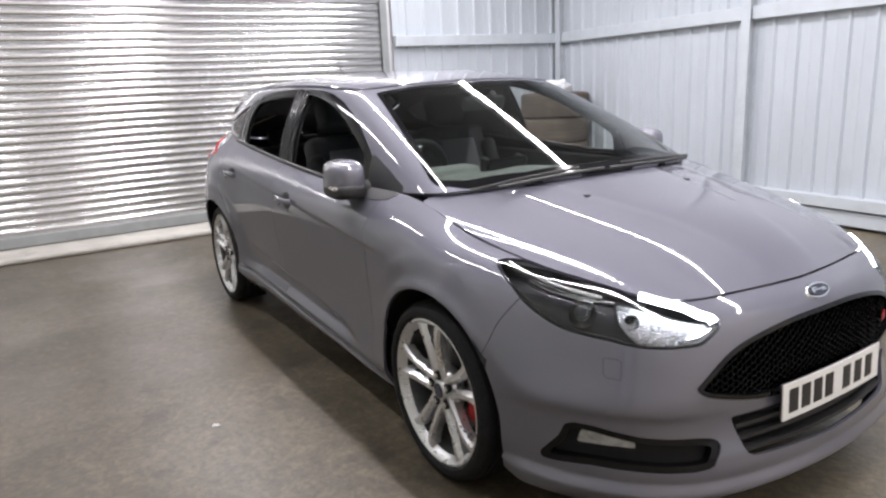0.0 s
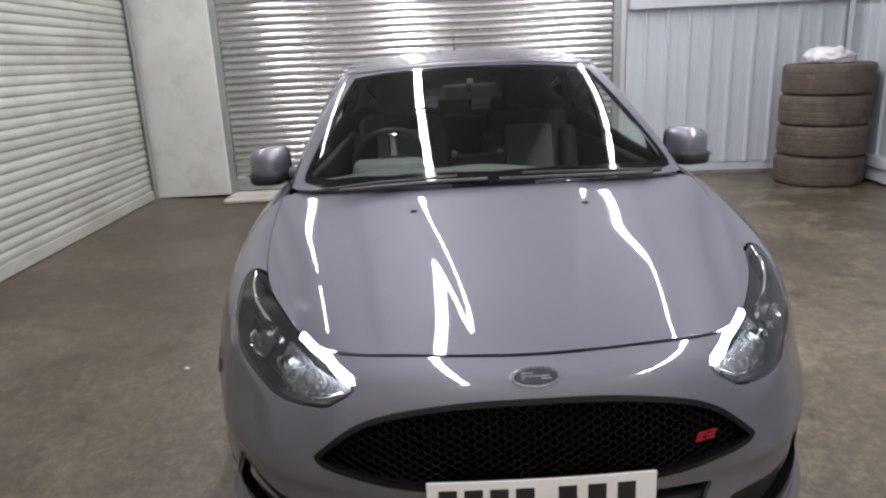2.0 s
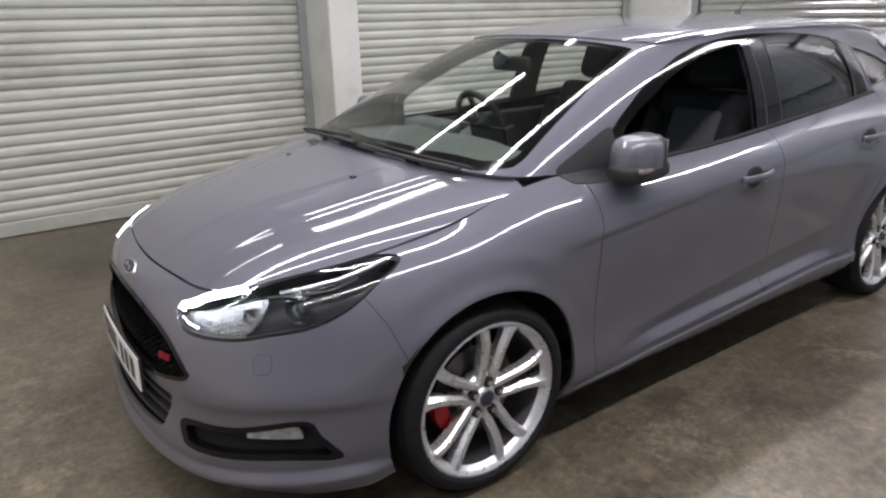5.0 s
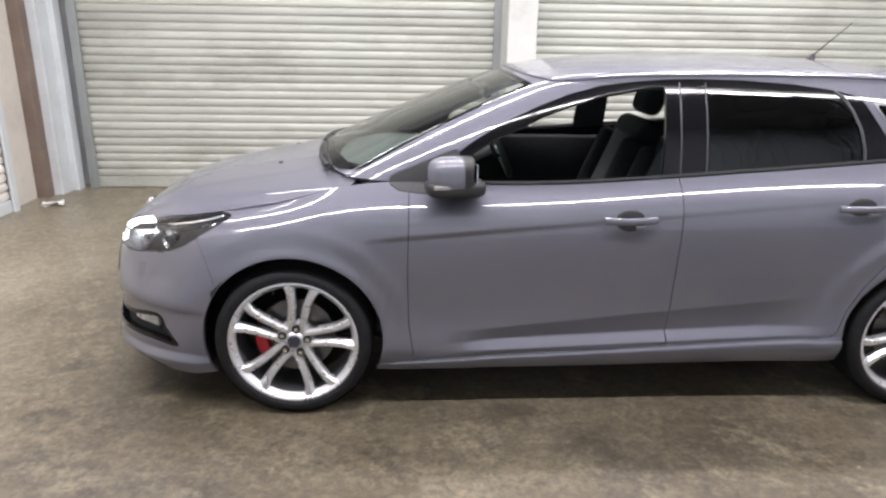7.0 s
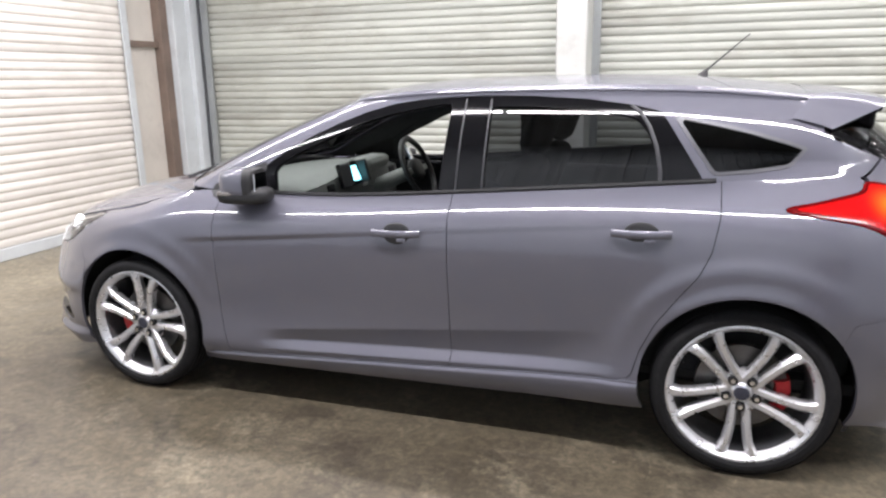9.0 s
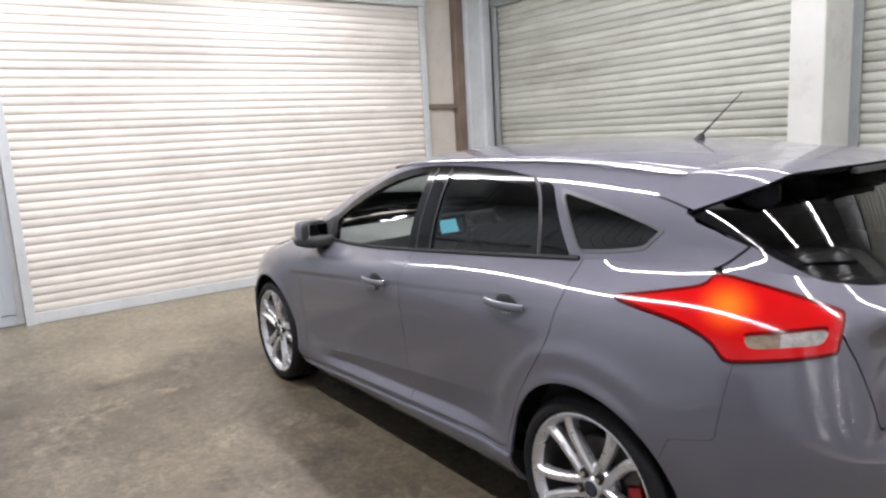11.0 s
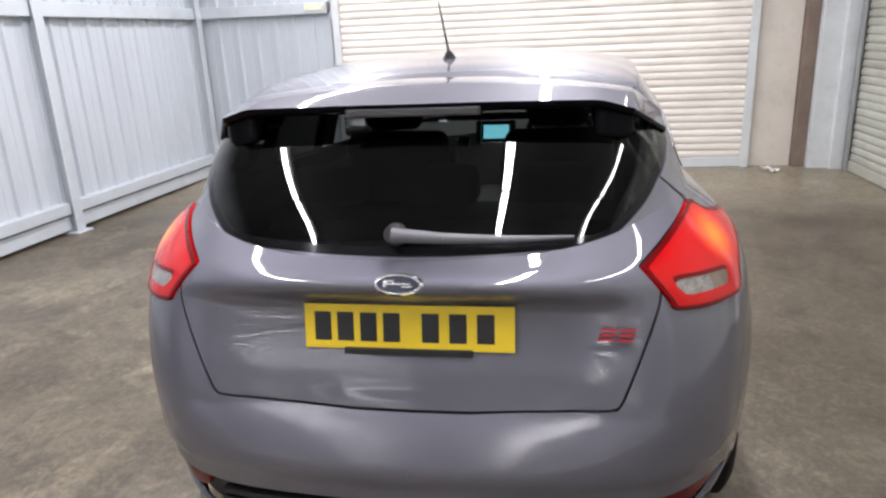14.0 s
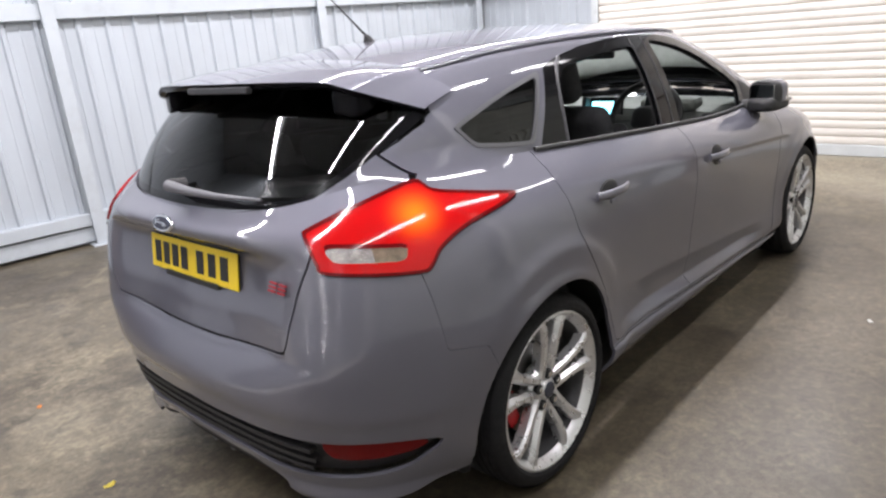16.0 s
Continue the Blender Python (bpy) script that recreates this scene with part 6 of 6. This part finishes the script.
def wheel(m, label_side, spin):
    """A wheel whose outer face looks along +y."""
    top = empty("wheel", m)
    top.parent = car
    w = 0.1175
    R = 0.322
    prof = [(0.240, -w * 0.75), (0.250, -w * 0.86), (0.272, -w * 1.0), (0.293, -w * 0.985), (0.309, -w * 0.88), (0.317, -w * 0.72)]
    for k in range(-3, 4):
        y = k * 0.028
        prof += [(0.3215 - 0.0008 * abs(k), y - 0.010), (0.3215 - 0.0008 * abs(k), y + 0.010)]
        if k < 3:
            prof += [(0.314, y + 0.0115), (0.314, y + 0.0165)]
    prof += [(0.317, w * 0.72), (0.309, w * 0.88), (0.293, w * 0.985), (0.283, w * 1.0), (0.280, w * 0.99), (0.274, w * 1.0), (0.265, w * 0.95), (0.260, w * 0.88), (0.250, w * 0.80)]
    part("tyre", lathe(prof, 72), RUBBER, top, "black low-profile tyre", 35)
    rim = [(0.236, 0.082), (0.2405, 0.098), (0.243, 0.104), (0.2435, 0.100), (0.2425, 0.108), (0.236, 0.110), (0.229, 0.104), (0.220, 0.090), (0.215, 0.080)]
    # the barrel's colour is darkened for the shade behind the spokes
    part("barrel", lathe([(0.234, 0.081), (0.230, 0.06), (0.226, 0.0), (0.224, -0.06), (0.232, -0.10), (0.245, -0.105)], 72), BARREL, top, "inner rim barrel with its shade put into dark grey", 40)
    rim = [(r * 1.085, y) for r, y in rim]
    part("rim", lathe(rim, 72), ALLOY, top, "silver alloy rim", 40)
    sp = bmesh.new()
    for k in range(5):
        spoke_pair(sp, spin + 2 * math.pi * k / 5)
    bmesh.ops.recalc_face_normals(sp, faces=sp.faces)
    bmesh.ops.scale(sp, verts=sp.verts, vec=(1.085, 1, 1.085))
    bmesh.ops.translate(sp, verts=sp.verts, vec=(0, 0.096, 0))
    spokes = part("spokes", sp, ALLOY, top, "silver twin spokes", 25)
    hub = lathe([(0.0, 0.088), (0.030, 0.088), (0.036, 0.084), (0.040, 0.076), (0.075, 0.072), (0.082, 0.060), (0.082, 0.03)], 40)
    part("hub", hub, ALLOY, top, "silver wheel hub", 30)
    part("centre_cap", lathe([(0.0, 0.0935), (0.024, 0.0925), (0.0275, 0.089), (0.028, 0.082)], 32), BADGE_BLUE, top, "dark blue centre cap", 40)
    for k in range(5):
        a = spin + 2 * math.pi * (k + 0.0) / 5
        x, z = 0.054 * math.sin(a), 0.054 * math.cos(a)
        part("wheel_nut", rod(bmesh.new(), (x, 0.066, z), (x, 0.0925, z), 0.0105, 0.0095, 6), CHROME, top)
        # a black disc stands for the shaded hole round each nut
        part("nut_hole_shade", rod(bmesh.new(), (x, 0.060, z), (x, 0.0865, z), 0.017, 0.017, 16), MATT_BLACK, top)
    part("brake_disc", lathe([(0.06, 0.02), (0.158, 0.02), (0.160, 0.012), (0.160, -0.004), (0.06, -0.004)], 56), DISC, top, "grey brake disc", 40)
    part("hub_carrier", rod(bmesh.new(), (0, -0.12, 0), (0, 0.03, 0), 0.07, 0.06, 24), MATT_BLACK, top)
    cal = bmesh.new()
    n = 9
    ringsc = []
    for k in range(n):
        a = label_side + (k / (n - 1) - 0.5) * 0.8
        ringsc.append([cal.verts.new((r * math.cos(a), y, r * math.sin(a))) for r, y in ((0.112, 0.022), (0.118, 0.040), (0.148, 0.044), (0.166, 0.036), (0.170, 0.0), (0.166, -0.03))])
    for q0, q1 in zip(ringsc, ringsc[1:]):
        for k in range(5):
            cal.faces.new((q0[k], q0[k + 1], q1[k + 1], q1[k]))
    cal.faces.new(ringsc[0])
    cal.faces.new(ringsc[-1])
    bmesh.ops.recalc_face_normals(cal, faces=cal.faces)
    part("caliper", cal, CALIPER, top, "red brake caliper", 40)
    part("valve", rod(bmesh.new(), (0.230 * math.sin(spin + 0.5), 0.075, 0.230 * math.cos(spin + 0.5)), (0.222 * math.sin(spin + 0.5), 0.100, 0.222 * math.cos(spin + 0.5)), 0.004, seg=8), MATT_BLACK, top)
    return top


HALF_TRACK = 0.772
wheel(pose(AXLE, HALF_TRACK, WHEEL_Z, 0, 0, 0), -0.15, radians(-10))
wheel(pose(-AXLE, HALF_TRACK, WHEEL_Z, 0, 0, 0), math.pi + 0.1, radians(36))
wheel(pose(AXLE, -HALF_TRACK, WHEEL_Z, 0, 0, 180), math.pi + 0.1, radians(8))
wheel(pose(-AXLE, -HALF_TRACK, WHEEL_Z, 0, 0, 180), -0.15, radians(-6))

for ax in (AXLE, -AXLE):
    for s in (1, -1):
        bm = bmesh.new()
        rings = []
        for k in range(25):
            a = radians(-22 + 224 * k / 24)
            rim_y = 0.885 - 0.085 * float(smooth01(1 - math.sin(a) / 0.6))
            rings.append([bm.verts.new((ax + r * math.cos(a), s * y, 0.332 + r * math.sin(a))) for r, y in ((0.366, rim_y), (0.385, rim_y - 0.015), (0.395, 0.56), (0.10, 0.54))])
        for q0, q1 in zip(rings, rings[1:]):
            for k in range(3):
                bm.faces.new((q0[k], q0[k + 1], q1[k + 1], q1[k]))
        part("wheel_arch_liner", bm, MATT_BLACK, car, "black wheel arch liner", 60)

under = bmesh.new()
box(under, (-1.84, -0.50, 0.19), (1.88, 0.50, 0.30))
box(under, (-0.92, -0.80, 0.19), (0.90, 0.80, 0.28))
part("underbody", under, MATT_BLACK, car, "black underbody")
box_front = bmesh.new()
box(box_front, (1.0, -0.54, 0.30), (1.90, 0.54, 0.70))
part("engine_bay", box_front, MATT_BLACK, car, "black engine bay block")

# ---- the car: inside ----
def cushion(lo, hi, bev, mat, name, parent, m=None, label=""):
    ob = part(name, boxed(lo, hi, bev, 4), mat, parent, label, 60)
    if m is not None:
        ob.matrix_basis = m
    return ob


def front_seat(y):
    seat = cushion((-0.24, -0.25, -0.08), (0.28, 0.25, 0.08), 0.06, FABRIC, "front_seat", car, pose(0.02, y, 0.50, 0, -8, 0), "dark fabric front seat")
    cushion((-0.06, -0.235, 0.0), (0.07, 0.235, 0.62), 0.055, FABRIC, "backrest", seat, pose(-0.24, 0, 0.05, 0, -14, 0))
    cushion((0.045, -0.13, 0.06), (0.085, 0.13, 0.52), 0.02, SEAT_GREY, "backrest_panel", seat, pose(-0.24, 0, 0.05, 0, -14, 0), "grey seat centre panel")
    for s in (1, -1):
        cushion((0.0, s * 0.215 - 0.045, 0.05), (0.13, s * 0.215 + 0.045, 0.50), 0.04, FABRIC, "bolster", seat, pose(-0.24, 0, 0.05, 0, -14, 0))
    cushion((-0.05, -0.13, 0.64), (0.06, 0.13, 0.84), 0.05, FABRIC, "headrest", seat, pose(-0.25, 0, 0.05, 0, -12, 0))
    return seat


front_seat(0.36)
front_seat(-0.36)
bench = cushion((-1.22, -0.62, 0.40), (-0.72, 0.62, 0.60), 0.06, FABRIC, "rear_bench", car, None, "dark fabric rear bench")
cushion((-0.07, -0.60, 0.0), (0.06, 0.60, 0.52), 0.05, FABRIC, "bench_back", bench, pose(-1.20, 0, 0.50, 0, -20, 0))
for y in (-0.36, 0.0, 0.36):
    cushion((-0.045, -0.12, 0.0), (0.045, 0.12, 0.13), 0.04, FABRIC, "headrest", bench, pose(-1.385, y, 1.00, 0, -16, 0))
part("parcel_shelf", boxed((-1.83, -0.54, 0.93), (-1.42, 0.54, 0.955), 0.01), LINING, car)
part("boot_lining", boxed((-1.84, -0.48, 0.45), (-1.80, 0.48, 0.96), 0.01), LINING, car)
part("cabin_floor", boxed((-1.78, -0.70, 0.29), (1.0, 0.70, 0.33)), LINING, car)
for s in (1, -1):
    d = bmesh.new()
    box(d, (-1.25, min(s * 0.70, s * 0.735), 0.33), (0.86, max(s * 0.70, s * 0.735), 0.945), 0.02)
    part("door_lining", d, FABRIC, car, "dark inner door panel", 60)
    part("side_lining", boxed((-1.70, min(s * 0.59, s * 0.64), 0.33), (-1.25, max(s * 0.59, s * 0.64), 1.02), 0.02), LINING, car)

dash = bmesh.new()
rows = []
for y in np.linspace(-0.69, 0.69, 29):
    hood = 0.035 * math.exp(-((y + 0.37) / 0.17) ** 2) + 0.03 * math.exp(-(y / 0.2) ** 2)
    prof = ((1.20, 0.945), (1.02, 0.955), (0.86, 0.950 + hood * 0.5), (0.72, 0.945 + hood), (0.635, 0.920 + hood), (0.62, 0.86), (0.64, 0.72), (0.70, 0.52), (0.78, 0.40))
    edge = 0.10 * (abs(y) / 0.69) ** 3
    rows.append([dash.verts.new((x - edge if x > 1.0 else x, y, z)) for x, z in prof])
for a, b in zip(rows, rows[1:]):
    for k in range(8):
        dash.faces.new((a[k], a[k + 1], b[k + 1], b[k]))
bmesh.ops.recalc_face_normals(dash, faces=dash.faces)
dashboard = part("dashboard", dash, DASH, car, "grey-black dashboard", 50)
part("console", boxed((-0.15, -0.11, 0.33), (0.68, 0.11, 0.62), 0.03), DASH, dashboard)
part("instrument_hood", boxed((0.60, -0.53, 0.93), (0.74, -0.22, 1.005), 0.03), DASH, dashboard)
scr = part("screen", boxed((-0.003, -0.075, -0.042), (0.003, 0.075, 0.042), 0.002), SCREEN_LIT, dashboard, "lit cyan display screen")
scr.matrix_basis = pose(0.604, 0.0, 0.947, 0, 24, 0)
bezel = part("screen_frame", boxed((-0.004, -0.115, -0.065), (0.02, 0.115, 0.065), 0.008), GLOSS_BLACK, dashboard)
bezel.matrix_basis = pose(0.612, 0.0, 0.945, 0, 14, 0)
# added cheeks block the lit screen from being seen sideways
for y in (-0.1, 0.1):
    cheek = part("screen_side_blind", boxed((-0.06, y - 0.014, -0.062), (0.0, y + 0.014, 0.062), 0.008), SATIN_BLACK, dashboard)
    cheek.matrix_basis = pose(0.612, 0.0, 0.945, 0, 14, 0)
for y in (-0.20, 0.20, -0.60, 0.60):
    vent = part("air_vent", boxed((-0.006, -0.04, -0.035), (0.01, 0.04, 0.035), 0.008), CHROME if abs(y) < 0.3 else SATIN_BLACK, dashboard)
    vent.matrix_basis = pose(0.624, y, 0.885, 0, 10, 0)

steer = bmesh.new()
ringv = []
for k in range(48):
    a = 2 * math.pi * k / 48
    c, s_ = math.cos(a), math.sin(a)
    ringv.append([steer.verts.new(((0.182 + 0.016 * math.cos(b)) * c, (0.182 + 0.016 * math.cos(b)) * s_, 0.016 * math.sin(b))) for b in [2 * math.pi * j / 10 for j in range(10)]])
for k in range(48):
    q0, q1 = ringv[k], ringv[(k + 1) % 48]
    for j in range(10):
        steer.faces.new((q0[j], q0[(j + 1) % 10], q1[(j + 1) % 10], q1[j]))
bmesh.ops.recalc_face_normals(steer, faces=steer.faces)
wheel_s = part("steering_wheel", steer, SATIN_BLACK, car, "black leather steering wheel", 60)
wheel_s.matrix_basis = Matrix.Translation((0.36, -0.37, 0.935)) @ Matrix.Rotation(radians(-66), 4, "Y") @ Matrix.Rotation(radians(90), 4, "Z")
sh = bmesh.new()
superball(sh, (0, 0, -0.012), (0.075, 0.065, 0.03), 3.0, 20)
part("horn_pad", sh, SATIN_BLACK, wheel_s, "", 60)
for a in (0, 180, 270):
    spk = part("wheel_spoke", boxed((0.05, -0.018, -0.022), (0.178, 0.018, -0.006), 0.006), DASH if a != 270 else CHROME, wheel_s)
    spk.matrix_basis = pose(0, 0, 0, 0, 0, a)
col = bmesh.new()
rod(col, (0.40, -0.37, 0.92), (0.68, -0.37, 0.80), 0.04, 0.05, 16)
part("steering_column", col, DASH, car)
mir = part("rear_view_mirror", boxed((-0.012, -0.12, -0.032), (0.018, 0.12, 0.032), 0.012, 3), SATIN_BLACK, car, "black rear-view mirror", 60)
mir.matrix_basis = pose(0.475, -0.02, 1.262, 0, 10, 0)
part("mirror_stalk", rod(bmesh.new(), (0.49, -0.02, 1.27), (0.56, -0.02, 1.305), 0.010, 0.016, 10), SATIN_BLACK, mir).matrix_basis = mir.matrix_basis.inverted()


# window dividers and the seams of the door pillars
def house_side(x, z):
    """The glasshouse's half width at a length and height."""
    p = HOUSE.reshape(-1, 3)
    p = p[(p[:, 1] > 0.5)]
    d = (p[:, 0] - x) ** 2 + (p[:, 2] - z) ** 2
    i = np.argsort(d)[:4]
    w = 1 / (d[i] + 1e-6)
    return float((p[i, 1] * w).sum() / w.sum())


for s, side in ((1, "left"), (-1, "right")):
    bar = ((-0.880, 1.330), (-0.915, 1.306), (-0.951, 1.254), (-0.980, 1.183), (-0.996, 1.104), (-0.998, 1.055))
    line = [(x, s * (house_side(x, z) + 0.001), z) for x, z in bar]
    sweep(line, ring(0.004, 0.0075, 8), SEAM_GREY, "glass_divider", doors[side, "rear"], "dull grey divider bar in the rear window", [(0.95, 0, 0.3)] * len(line), 50)
    for x0, x1 in ((-0.228, -0.238), (-0.335, -0.342)):
        line = [(x0 + (x1 - x0) * t, s * (house_side(x0 + (x1 - x0) * t, 1.01 + 0.345 * t) + 0.0015), 1.01 + 0.345 * t) for t in np.linspace(0, 1, 9)]
        sweep(line, ring(0.0018, 0.0035, 6), SEAM_GREY, "pillar_seam", car, "grey rubber seam on the door pillar", [(0.99, 0, 0.1)] * 9, 50)
